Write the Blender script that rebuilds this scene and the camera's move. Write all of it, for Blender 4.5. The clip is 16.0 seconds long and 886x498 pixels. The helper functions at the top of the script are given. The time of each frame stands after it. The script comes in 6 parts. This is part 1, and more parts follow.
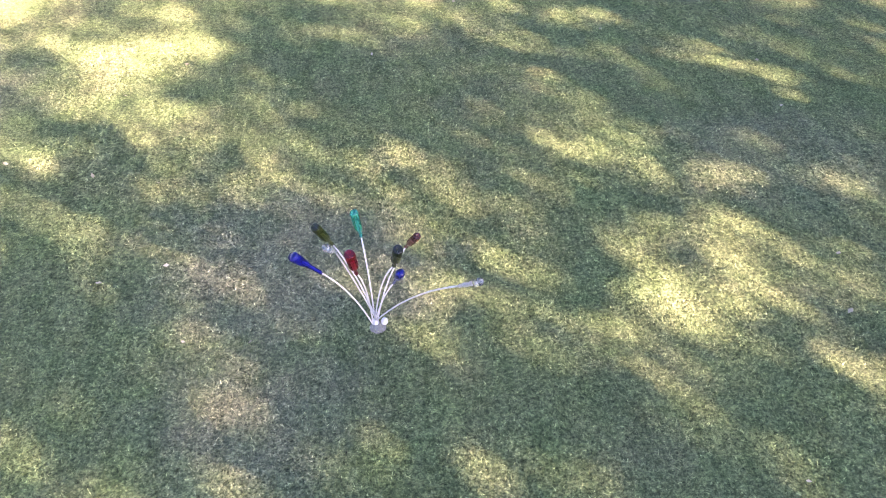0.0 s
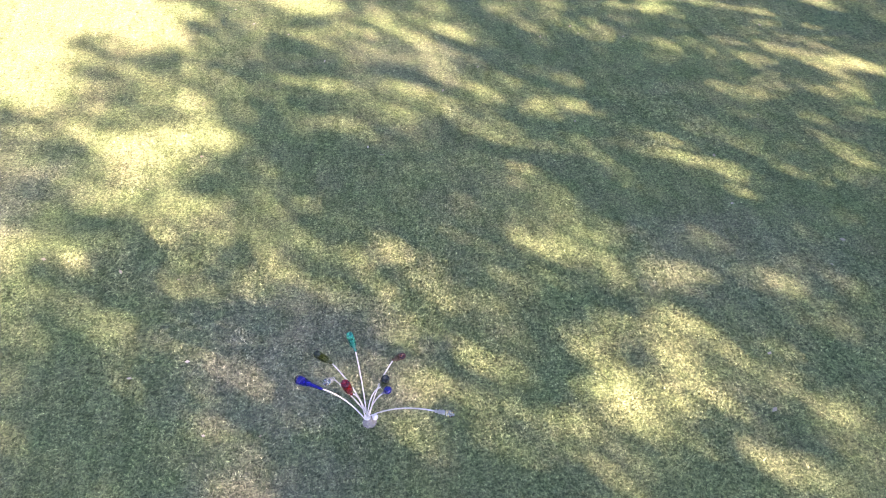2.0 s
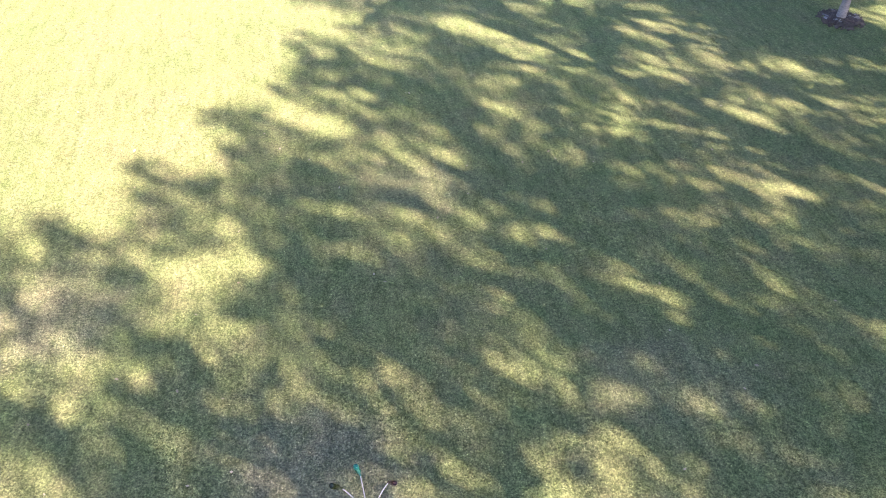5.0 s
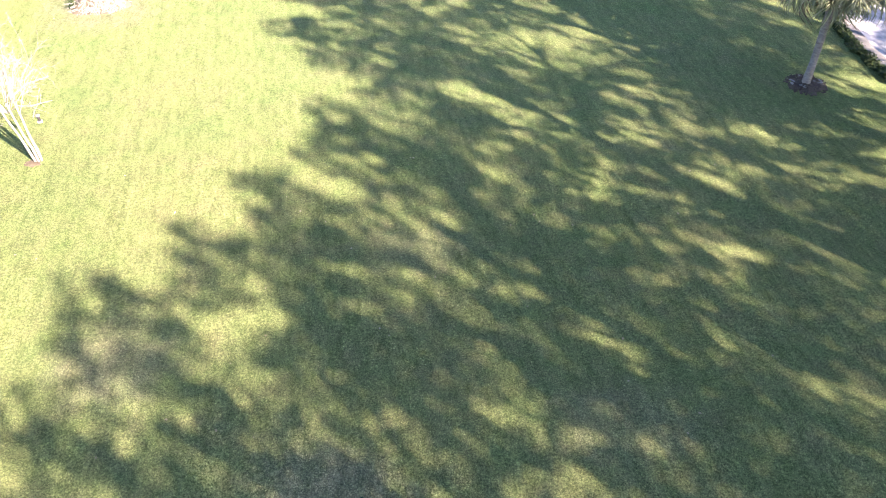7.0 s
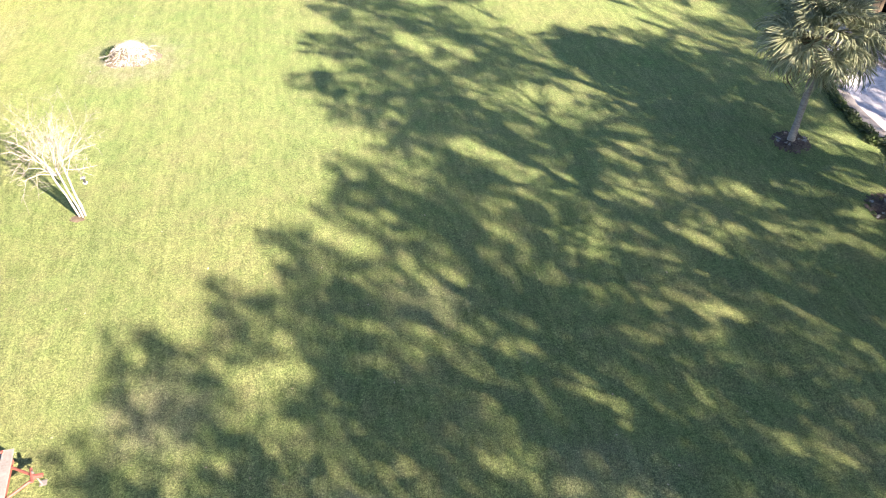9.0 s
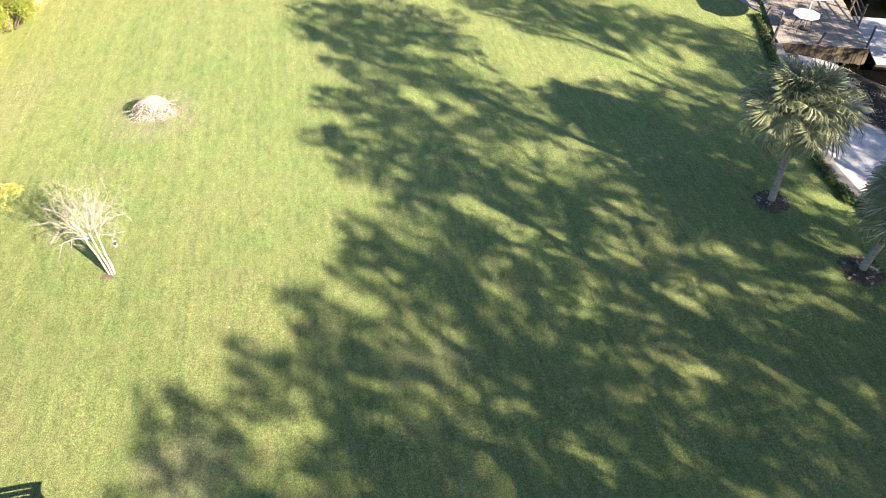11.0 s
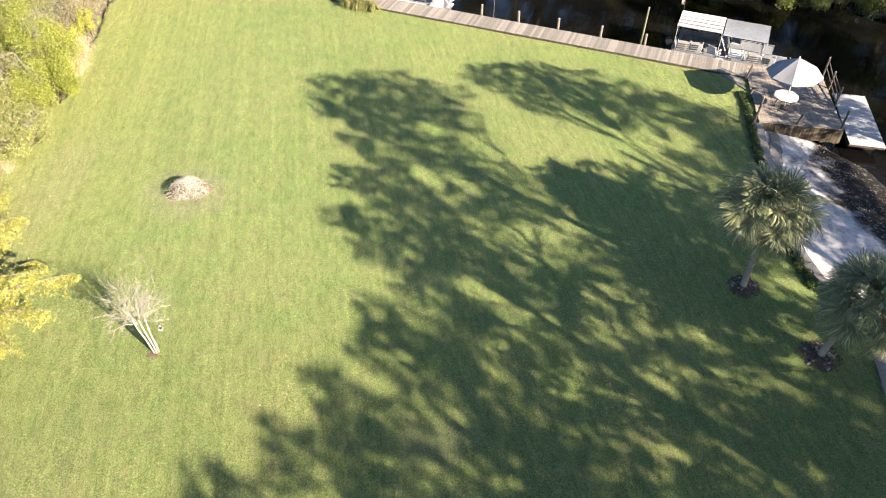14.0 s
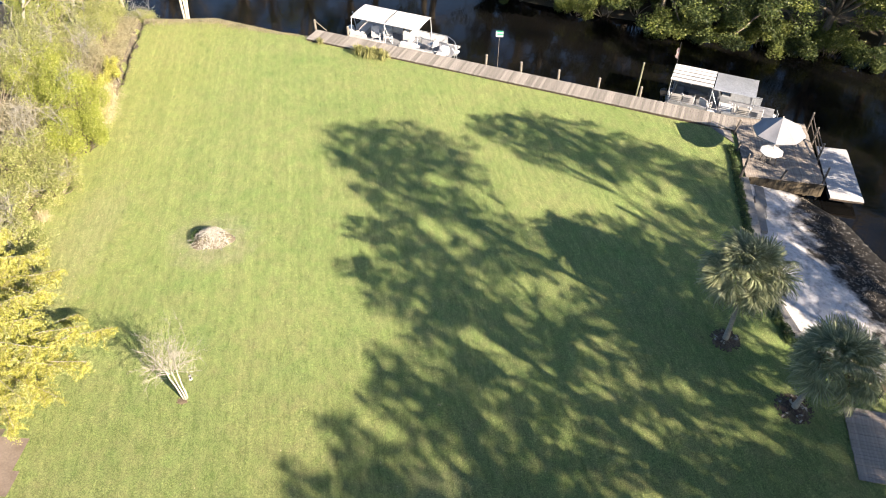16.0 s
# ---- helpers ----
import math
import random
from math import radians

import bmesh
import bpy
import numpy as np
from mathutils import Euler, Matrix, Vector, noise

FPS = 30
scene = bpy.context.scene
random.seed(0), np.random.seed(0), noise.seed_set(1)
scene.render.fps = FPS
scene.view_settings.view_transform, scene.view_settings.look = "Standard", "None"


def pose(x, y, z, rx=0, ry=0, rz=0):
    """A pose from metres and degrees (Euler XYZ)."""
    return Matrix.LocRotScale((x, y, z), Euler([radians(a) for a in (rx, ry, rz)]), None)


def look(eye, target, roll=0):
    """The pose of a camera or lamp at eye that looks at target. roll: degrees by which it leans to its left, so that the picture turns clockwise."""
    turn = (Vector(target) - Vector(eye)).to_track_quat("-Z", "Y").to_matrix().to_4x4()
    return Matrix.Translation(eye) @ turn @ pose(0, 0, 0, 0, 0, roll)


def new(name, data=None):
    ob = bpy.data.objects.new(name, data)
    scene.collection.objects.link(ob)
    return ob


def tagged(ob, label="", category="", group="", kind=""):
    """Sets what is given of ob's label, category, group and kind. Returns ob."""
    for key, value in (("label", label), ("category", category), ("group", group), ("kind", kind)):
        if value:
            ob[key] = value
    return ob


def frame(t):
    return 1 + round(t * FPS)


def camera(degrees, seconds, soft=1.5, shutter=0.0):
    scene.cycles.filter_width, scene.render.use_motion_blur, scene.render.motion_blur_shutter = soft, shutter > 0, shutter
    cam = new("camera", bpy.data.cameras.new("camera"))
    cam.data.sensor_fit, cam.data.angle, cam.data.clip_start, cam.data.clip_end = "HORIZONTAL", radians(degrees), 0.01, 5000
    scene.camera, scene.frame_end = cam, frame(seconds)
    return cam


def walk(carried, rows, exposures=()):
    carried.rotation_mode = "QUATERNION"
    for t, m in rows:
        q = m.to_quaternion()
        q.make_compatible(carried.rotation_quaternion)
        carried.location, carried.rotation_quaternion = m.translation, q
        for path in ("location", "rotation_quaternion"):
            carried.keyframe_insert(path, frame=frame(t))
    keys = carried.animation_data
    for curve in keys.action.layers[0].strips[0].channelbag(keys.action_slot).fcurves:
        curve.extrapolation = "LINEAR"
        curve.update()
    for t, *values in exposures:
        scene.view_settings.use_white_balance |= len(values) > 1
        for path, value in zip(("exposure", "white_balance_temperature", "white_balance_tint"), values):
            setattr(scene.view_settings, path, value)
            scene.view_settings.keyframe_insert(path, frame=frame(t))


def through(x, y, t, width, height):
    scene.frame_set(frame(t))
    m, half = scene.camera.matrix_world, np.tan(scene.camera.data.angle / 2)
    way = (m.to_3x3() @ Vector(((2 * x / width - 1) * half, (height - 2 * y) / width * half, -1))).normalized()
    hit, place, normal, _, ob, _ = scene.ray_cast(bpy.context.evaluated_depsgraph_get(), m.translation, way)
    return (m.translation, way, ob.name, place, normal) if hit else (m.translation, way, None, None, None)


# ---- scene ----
cam = camera(62.6, 16.0, 1.0)
PATH = [
    (0, (-0.181, 0.306, 4.424), (-0.146, 1.738, 3.028), 1.0),
    (0.5, (-0.251, 0.27, 4.743), (-0.209, 1.7, 3.346), 1.3),
    (1, (-0.234, 0.239, 5.059), (-0.198, 1.675, 3.668), 1.3),
    (1.5, (-0.161, 0.28, 5.427), (-0.128, 1.713, 4.033), 1.3),
    (2, (-0.069, 0.3, 5.806), (-0.028, 1.731, 4.409), 1.7),
    (2.5, (-0.007, 0.323, 6.197), (0.031, 1.753, 4.8), 1.8),
    (3, (-0.095, 0.295, 6.567), (-0.059, 1.728, 5.173), 1.7),
    (3.5, (-0.135, 0.29, 6.998), (-0.097, 1.722, 5.603), 1.9),
    (4, (-0.086, 0.252, 7.448), (-0.054, 1.688, 6.056), 1.8),
    (6.5, (0.499, -0.659, 10.103), (0.473, 0.789, 8.724), 0.7),
    (7, (0.483, -0.819, 10.644), (0.454, 0.631, 9.267), 0.7),
    (7.5, (0.483, -0.927, 11.154), (0.448, 0.525, 9.779), 0.6),
    (8, (0.497, -0.972, 11.629), (0.453, 0.482, 10.256), 0.5),
    (8.5, (0.459, -1.016, 12.177), (0.411, 0.434, 10.801), 0.5),
    (9, (0.446, -1.044, 12.694), (0.396, 0.404, 11.317), 0.5),
    (11.5, (0.45, -1.049, 15.493), (0.39, 0.402, 14.117), 0.6),
    (12, (0.435, -1.081, 16.052), (0.372, 0.374, 14.681), 0.6),
    (12.5, (0.494, -1.13, 16.666), (0.424, 0.325, 15.296), 0.6),
    (13, (0.514, -1.161, 17.341), (0.441, 0.293, 15.97), 0.6),
    (13.5, (0.455, -1.192, 18.041), (0.381, 0.263, 16.67), 0.7),
    (14, (0.47, -1.219, 18.754), (0.392, 0.234, 17.383), 0.7),
    (14.5, (0.509, -1.289, 19.469), (0.424, 0.166, 18.099), 0.6),
    (15, (0.476, -1.347, 20.245), (0.389, 0.107, 18.875), 0.7),
    (15.5, (0.393, -1.445, 20.972), (0.307, 0.011, 19.604), 0.9),
    (16, (0.326, -1.578, 21.614), (0.241, -0.114, 20.254), 1.1),
]
# the picture brightens and darkens a little as the camera rises
EXPOSURES = [(0, 3.79, 6150, 41), (4.0, 3.5, 6120, 42), (6.5, 3.18, 6100, 29), (9.0, 2.81, 6250, 21), (12.0, 2.43, 6400, 11), (16.0, 2.25, 6450, 12)]
walk(cam, [(t, look(eye, target, roll)) for t, eye, target, roll in PATH], EXPOSURES)

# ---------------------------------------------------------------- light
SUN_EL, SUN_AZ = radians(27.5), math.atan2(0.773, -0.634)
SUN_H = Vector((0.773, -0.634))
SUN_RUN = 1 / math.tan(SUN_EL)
world = bpy.data.worlds.new("sky")
scene.world = world
world.use_nodes = True
wn = world.node_tree.nodes
sky = wn.new("ShaderNodeTexSky")
sky.sky_type, sky.sun_disc = "NISHITA", False
sky.sun_elevation, sky.sun_rotation, sky.ozone_density = SUN_EL, SUN_AZ, 3.6
world.node_tree.links.new(sky.outputs[0], wn["Background"].inputs[0])
wn["Background"].inputs[1].default_value = 0.05
sun = new("sun", bpy.data.lights.new("sun", "SUN"))
sun.data.energy, sun.data.angle, sun.data.color = 5.0, radians(0.53), (1.0, 0.822, 0.622)
sun.matrix_world = look((40, -33, 30), (40 - 0.773 * 50, -33 + 0.634 * 50, 30 - 50 * math.tan(SUN_EL)))


# ---------------------------------------------------------------- materials
def material(name, rough=0.7, metal=0.0, spec=0.4):
    m = bpy.data.materials.new(name)
    m.use_nodes = True
    p = m.node_tree.nodes["Principled BSDF"]
    p.inputs["Roughness"].default_value, p.inputs["Metallic"].default_value = rough, metal
    p.inputs["Specular IOR Level"].default_value = spec
    return m, m.node_tree.nodes, m.node_tree.links, p


def ramp(nodes, links, fac, stops):
    r = nodes.new("ShaderNodeValToRGB")
    e = r.color_ramp.elements
    while len(e) < len(stops):
        e.new(0.5)
    for k, (at, c) in enumerate(stops):
        e[k].position, e[k].color = at, (*c, 1)
    links.new(fac, r.inputs[0])
    return r.outputs[0]


def noise_tex(nodes, links, scale, detail=3.0, rough=0.55, stretch=(1, 1, 1), turn=0.0, space="Object"):
    tc = nodes.new("ShaderNodeTexCoord")
    mp = nodes.new("ShaderNodeMapping")
    mp.inputs["Scale"].default_value = stretch
    if turn:
        way = nodes.new("ShaderNodeMapping")
        way.inputs["Rotation"].default_value = (0, 0, turn)
        links.new(tc.outputs[space], way.inputs[0])
        links.new(way.outputs[0], mp.inputs[0])
    else:
        links.new(tc.outputs[space], mp.inputs[0])
    n = nodes.new("ShaderNodeTexNoise")
    n.inputs["Scale"].default_value, n.inputs["Detail"].default_value, n.inputs["Roughness"].default_value = scale, detail, rough
    links.new(mp.outputs[0], n.inputs[0])
    return n.outputs[0]


def mix(nodes, links, kind, fac, a, b):
    x = nodes.new("ShaderNodeMix")
    x.data_type, x.blend_type = "RGBA", kind
    for sock, v in ((x.inputs[0], fac), (x.inputs[6], a), (x.inputs[7], b)):
        if isinstance(v, (float, int)):
            sock.default_value = v
        elif isinstance(v, tuple):
            sock.default_value = (*v, 1)
        else:
            links.new(v, sock)
    return x.outputs[2]


def bump(nodes, links, p, height, strength, distance):
    b = nodes.new("ShaderNodeBump")
    b.inputs["Strength"].default_value, b.inputs["Distance"].default_value = strength, distance
    links.new(height, b.inputs["Height"])
    links.new(b.outputs[0], p.inputs["Normal"])


def mottled(name, a, b, scale, rough=0.75, fine=30.0, relief=0.3, depth=0.01, metal=0.0, spec=0.4, stretch=(1, 1, 1), vary=0.0):
    """Two-scale mottled surface; vary: how far single pieces differ."""
    m, n, l, p = material(name, rough, metal, spec)
    big = noise_tex(n, l, scale, 4.0, 0.6, stretch)
    small = noise_tex(n, l, fine, 3.0, 0.6, stretch)
    col = ramp(n, l, big, [(0.3, a), (0.7, b)])
    col = mix(n, l, "MULTIPLY", 0.55, col, ramp(n, l, small, [(0.25, (0.55, 0.55, 0.55)), (0.75, (1.25, 1.25, 1.25))]))
    if vary:
        oi = n.new("ShaderNodeObjectInfo")
        col = mix(n, l, "MULTIPLY", 1.0, col, ramp(n, l, oi.outputs["Random"], [(0.0, (1 - vary,) * 3), (1.0, (1 + vary * 0.6,) * 3)]))
    l.new(col, p.inputs["Base Color"])
    bump(n, l, p, small, relief, depth)
    return m


def leafy(name, stops, through=0.35, rough=0.55):
    """Leaves: every leaf its own shade, part of the light shining through."""
    m, n, l, p = material(name, rough, 0, 0.35)
    g = n.new("ShaderNodeNewGeometry")
    big = noise_tex(n, l, 0.9, 2.0, 0.5, space="Object")
    col = ramp(n, l, g.outputs["Random Per Island"], stops)
    col = mix(n, l, "MULTIPLY", 0.6, col, ramp(n, l, big, [(0.3, (0.7, 0.72, 0.7)), (0.7, (1.2, 1.15, 1.1))]))
    l.new(col, p.inputs["Base Color"])
    t = n.new("ShaderNodeBsdfTranslucent")
    l.new(col, t.inputs[0])
    s = n.new("ShaderNodeMixShader")
    s.inputs[0].default_value = through
    l.new(p.outputs[0], s.inputs[1])
    l.new(t.outputs[0], s.inputs[2])
    l.new(s.outputs[0], n["Material Output"].inputs[0])
    return m


def worn_spots(nodes, links):
    """Where the turf is thin and grey: a wide worn patch round the bottle tree and a ring round the brush pile, 0 to 1."""
    tc = nodes.new("ShaderNodeTexCoord")
    wander = noise_tex(nodes, links, 1.6, 3.0, 0.6)
    total = None
    for x, y, rx, ry, strength in WORN:
        mp = nodes.new("ShaderNodeMapping")
        mp.inputs["Location"].default_value = (-x / rx, -y / ry, 0)
        mp.inputs["Scale"].default_value = (1 / rx, 1 / ry, 0)
        links.new(tc.outputs["Object"], mp.inputs[0])
        far = nodes.new("ShaderNodeVectorMath")
        far.operation = "LENGTH"
        links.new(mp.outputs[0], far.inputs[0])
        rough = nodes.new("ShaderNodeMath")
        rough.operation = "MULTIPLY_ADD"
        links.new(wander, rough.inputs[0])
        rough.inputs[1].default_value = -1.5
        links.new(far.outputs["Value"], rough.inputs[2])
        spot = nodes.new("ShaderNodeMapRange")
        spot.interpolation_type = "SMOOTHSTEP"
        spot.inputs[1].default_value, spot.inputs[2].default_value = 0.55, -0.35
        spot.inputs[3].default_value, spot.inputs[4].default_value = 0.0, strength
        links.new(rough.outputs[0], spot.inputs[0])
        if total is None:
            total = spot.outputs[0]
        else:
            most = nodes.new("ShaderNodeMath")
            most.operation = "MAXIMUM"
            links.new(total, most.inputs[0]), links.new(spot.outputs[0], most.inputs[1])
            total = most.outputs[0]
    return total


# worn turf: x, y, half widths, how worn
WORN = [(-1.3, 4.7, 1.3, 1.0, 0.42), (-1.4, 3.2, 0.9, 0.8, 0.3), (-5.6, 7.2, 1.2, 1.1, 0.3), (3.6, 6.2, 1.4, 0.9, 0.22), (-11.1, 21.3, 1.9, 1.7, 0.4), (-0.4, 10.4, 1.3, 0.8, 0.2), (-17.0, 20.0, 1.6, 6.0, 0.3)]


def reach_of(nodes, links, along, wander, sway, start, end, most):
    """Rises from 0 at start to most at end along an axis, its border swaying with a noise."""
    add = nodes.new("ShaderNodeMath")
    add.operation = "MULTIPLY_ADD"
    links.new(wander, add.inputs[0])
    add.inputs[1].default_value = sway
    links.new(along, add.inputs[2])
    r = nodes.new("ShaderNodeMapRange")
    r.interpolation_type = "SMOOTHSTEP"
    r.inputs[1].default_value, r.inputs[2].default_value = start + 0.5 * sway, end + 0.5 * sway
    r.inputs[3].default_value, r.inputs[4].default_value = 0.0, most
    links.new(add.outputs[0], r.inputs[0])
    return r.outputs[0]


def lawn_material(name, blades=False):
    m, n, l, p = material(name, 0.85, 0, 0.15)
    patch = noise_tex(n, l, 0.22, 4.0, 0.6)
    mid = noise_tex(n, l, 1.1, 5.0, 0.65)
    lush = noise_tex(n, l, 0.6, 4.0, 0.6, (1, 1, 1), radians(40))
    tuft = noise_tex(n, l, 38.0, 3.0, 0.75)
    fine = noise_tex(n, l, 85.0, 2.0, 0.7)
    clump = noise_tex(n, l, 7.0, 5.0, 0.8)
    lump = noise_tex(n, l, 4.2, 2.0, 0.5, (1.5, 0.8, 1))
    stripe = noise_tex(n, l, 1.0, 2.0, 0.5, (2.2, 0.05, 1), radians(-12))
    straw = (0.25, 0.222, 0.14)
    col = ramp(n, l, patch, [(0.3, (0.191, 0.26, 0.094)), (0.5, (0.217, 0.274, 0.106)), (0.72, (0.243, 0.279, 0.118))])
    col = mix(n, l, "MIX", ramp(n, l, mid, [(0.45, (0, 0, 0)), (0.8, (0.42,) * 3)]), col, straw)
    col = mix(n, l, "MIX", ramp(n, l, lush, [(0.5, (0, 0, 0)), (0.75, (0.5,) * 3)]), col, (0.158, 0.25, 0.086))
    col = mix(n, l, "MIX", worn_spots(n, l), col, (0.30, 0.272, 0.222))
    place = n.new("ShaderNodeTexCoord")
    axes = n.new("ShaderNodeSeparateXYZ")
    l.new(place.outputs["Object"], axes.inputs[0])
    west = reach_of(n, l, axes.outputs[0], patch, 5.0, -11.0, -20.5, 0.5)
    col = mix(n, l, "MIX", west, col, (0.296, 0.308, 0.108))
    # lawn colour raised towards the far end to brighten its sunlit turf
    far_lift = reach_of(n, l, axes.outputs[1], patch, 3.0, 9.0, 20.0, 1.0)
    col = mix(n, l, "MULTIPLY", far_lift, col, (1.17, 1.19, 1.18))
    tone = noise_tex(n, l, 2.6, 3.0, 0.65)
    col = mix(n, l, "MULTIPLY", 0.3, col, ramp(n, l, tone, [(0.32, (0.82, 1.02, 0.8)), (0.5, (1.0, 1.0, 1.0)), (0.66, (1.15, 1.0, 1.1))]))
    col = mix(n, l, "MULTIPLY", 0.34, col, ramp(n, l, stripe, [(0.35, (0.8, 0.84, 0.78)), (0.65, (1.15, 1.12, 1.1))]))
    rows = noise_tex(n, l, 1.0, 3.0, 0.6, (7.5, 0.16, 1), radians(-13))
    col = mix(n, l, "MULTIPLY", 0.5, col, ramp(n, l, rows, [(0.3, (0.8, 0.82, 0.78)), (0.5, (1.0, 1.0, 1.0)), (0.7, (1.13, 1.11, 1.1))]))
    dashes = noise_tex(n, l, 1.0, 4.0, 0.7, (5.5, 1.5, 1), radians(-12))
    col = mix(n, l, "MULTIPLY", 0.65, col, ramp(n, l, dashes, [(0.33, (0.66, 0.7, 0.62)), (0.5, (1.0, 1.0, 1.0)), (0.68, (1.24, 1.2, 1.2))]))
    coarse = reach_of(n, l, axes.outputs[1], patch, 3.0, 20.0, 8.0, 0.5)
    rugged = n.new("ShaderNodeMath")
    l.new(coarse, rugged.inputs[0])
    rugged.inputs[1].default_value = 0.45
    calm = rugged.outputs[0]
    col = mix(n, l, "MULTIPLY", calm, col, ramp(n, l, tuft, [(0.28, (0.26, 0.28, 0.24)), (0.5, (0.95, 0.95, 0.95)), (0.72, (1.95, 1.87, 1.8))]))
    col = mix(n, l, "MULTIPLY", 0.42, col, ramp(n, l, clump, [(0.3, (0.46, 0.5, 0.43)), (0.52, (1.0, 1.0, 1.0)), (0.72, (1.6, 1.53, 1.47))]))
    grain = noise_tex(n, l, 17.0, 3.0, 0.7)
    col = mix(n, l, "MULTIPLY", 0.68, col, ramp(n, l, grain, [(0.3, (0.48, 0.51, 0.45)), (0.5, (1.0, 1.0, 1.0)), (0.7, (1.62, 1.57, 1.52))]))
    if blades:
        g = n.new("ShaderNodeNewGeometry")
        col = mix(n, l, "MULTIPLY", 1.0, col, ramp(n, l, g.outputs["Random Per Island"], [(0.0, (0.3, 0.3, 0.3)), (0.55, (1.0, 0.96, 1.0)), (1.0, (2.4, 2.25, 2.25))]))
    else:
        col = mix(n, l, "MULTIPLY", 0.8, col, ramp(n, l, fine, [(0.3, (0.42, 0.42, 0.42)), (0.7, (1.5, 1.5, 1.44))]))
    l.new(col, p.inputs["Base Color"])
    if not blades:
        add = n.new("ShaderNodeMath")
        l.new(tuft, add.inputs[0]), l.new(clump, add.inputs[1])
        more = n.new("ShaderNodeMath")
        more.operation = "MULTIPLY_ADD"
        l.new(lump, more.inputs[0]), l.new(add.outputs[0], more.inputs[2])
        more.inputs[1].default_value = 0.55
        bump(n, l, p, more.outputs[0], 1.0, 0.14)
    return m


def sand_material():
    """Pale sand, dark and littered where it lies low and wet."""
    m, n, l, p = material("sand", 0.9, 0, 0.25)
    g = n.new("ShaderNodeNewGeometry")
    sep = n.new("ShaderNodeSeparateXYZ")
    l.new(g.outputs["Position"], sep.inputs[0])
    big = noise_tex(n, l, 0.8, 5.0, 0.65)
    mid = noise_tex(n, l, 5.0, 4.0, 0.65)
    dry = ramp(n, l, big, [(0.3, (0.31, 0.312, 0.325)), (0.7, (0.44, 0.44, 0.452))])
    dry = mix(n, l, "MULTIPLY", 0.6, dry, ramp(n, l, mid, [(0.35, (0.55, 0.54, 0.52)), (0.55, (1.1, 1.1, 1.1))]))
    litter = ramp(n, l, mid, [(0.42, (0.007, 0.0068, 0.0066)), (0.57, (0.014, 0.0135, 0.013)), (0.68, (0.12, 0.12, 0.118))])
    low = n.new("ShaderNodeMath")
    low.operation = "MULTIPLY_ADD"
    l.new(big, low.inputs[0])
    low.inputs[1].default_value = 0.42
    l.new(sep.outputs[2], low.inputs[2])
    wet = n.new("ShaderNodeMapRange")
    wet.inputs[1].default_value, wet.inputs[2].default_value = -0.39, -0.48
    l.new(low.outputs[0], wet.inputs[0])
    l.new(mix(n, l, "MIX", wet.outputs[0], dry, litter), p.inputs["Base Color"])
    bump(n, l, p, mid, 0.5, 0.05)
    return m


def water_material():
    m, n, l, p = material("river_water", 0.06, 0, 0.5)
    p.inputs["Base Color"].default_value = (0.012, 0.010, 0.007, 1)
    p.inputs["IOR"].default_value = 1.33
    murk = noise_tex(n, l, 0.35, 3.0, 0.5, (1, 2.4, 1), radians(17))
    l.new(ramp(n, l, murk, [(0.4, (0.0022, 0.0024, 0.0026)), (0.7, (0.0046, 0.0044, 0.0041))]), p.inputs["Base Color"])
    rip = noise_tex(n, l, 2.2, 3.0, 0.5, (1, 2.0, 1), radians(17))
    bump(n, l, p, rip, 0.12, 0.05)
    return m


def glass_material(name, colour, rough=0.05, see_through=0.72):
    m, n, l, p = material(name, rough, 0, 0.5)
    p.inputs["Base Color"].default_value = (*colour, 1)
    p.inputs["Transmission Weight"].default_value = see_through
    p.inputs["IOR"].default_value = 1.45
    return m


LAWN, BLADES = lawn_material("lawn_turf"), lawn_material("grass_blades", True)
SAND, WATER = sand_material(), water_material()
FOREST = mottled("leaf_litter_soil", (0.06, 0.051, 0.036), (0.16, 0.138, 0.098), 1.2, 0.95, 14.0, 0.6, 0.04)
# litter soil again, darkened in colour for the shade under the far trees
SHADEFLOOR = mottled("shade_dark_forest_floor", (0.025, 0.022, 0.014), (0.06, 0.05, 0.032), 1.2, 0.95, 14.0, 0.6, 0.04)
DIRT = mottled("bare_pale_soil", (0.11, 0.085, 0.065), (0.19, 0.155, 0.125), 1.1, 0.95, 16.0, 0.5, 0.03)
FOOTSOIL = mottled("pale_sandy_soil", (0.21, 0.185, 0.14), (0.33, 0.295, 0.235), 9.0, 0.95, 60.0, 0.5, 0.01)
MULCH = mottled("brown_mulch", (0.028, 0.019, 0.015), (0.085, 0.055, 0.043), 6.0, 0.95, 30.0, 0.6, 0.03)
WOOD = mottled("weathered_grey_planks", (0.135, 0.126, 0.115), (0.30, 0.283, 0.26), 3.0, 0.85, 26.0, 0.35, 0.006, stretch=(1, 6, 1), vary=0.36)
DECKWOOD = mottled("weathered_brown_planks", (0.13, 0.115, 0.10), (0.29, 0.262, 0.235), 2.5, 0.85, 24.0, 0.35, 0.006, stretch=(5, 1, 1), vary=0.22)
DOCKWOOD = mottled("pale_bleached_planks", (0.28, 0.288, 0.31), (0.41, 0.418, 0.435), 2.5, 0.85, 24.0, 0.3, 0.006, stretch=(5, 1, 1), vary=0.12)
DARKWOOD = mottled("dark_wet_shaded_timber", (0.03, 0.024, 0.018), (0.085, 0.066, 0.05), 3.0, 0.9, 25.0, 0.4, 0.01)
POSTWOOD = mottled("grey_post_timber", (0.085, 0.077, 0.065), (0.19, 0.172, 0.145), 5.0, 0.88, 30.0, 0.4, 0.008, stretch=(3, 3, 0.5))
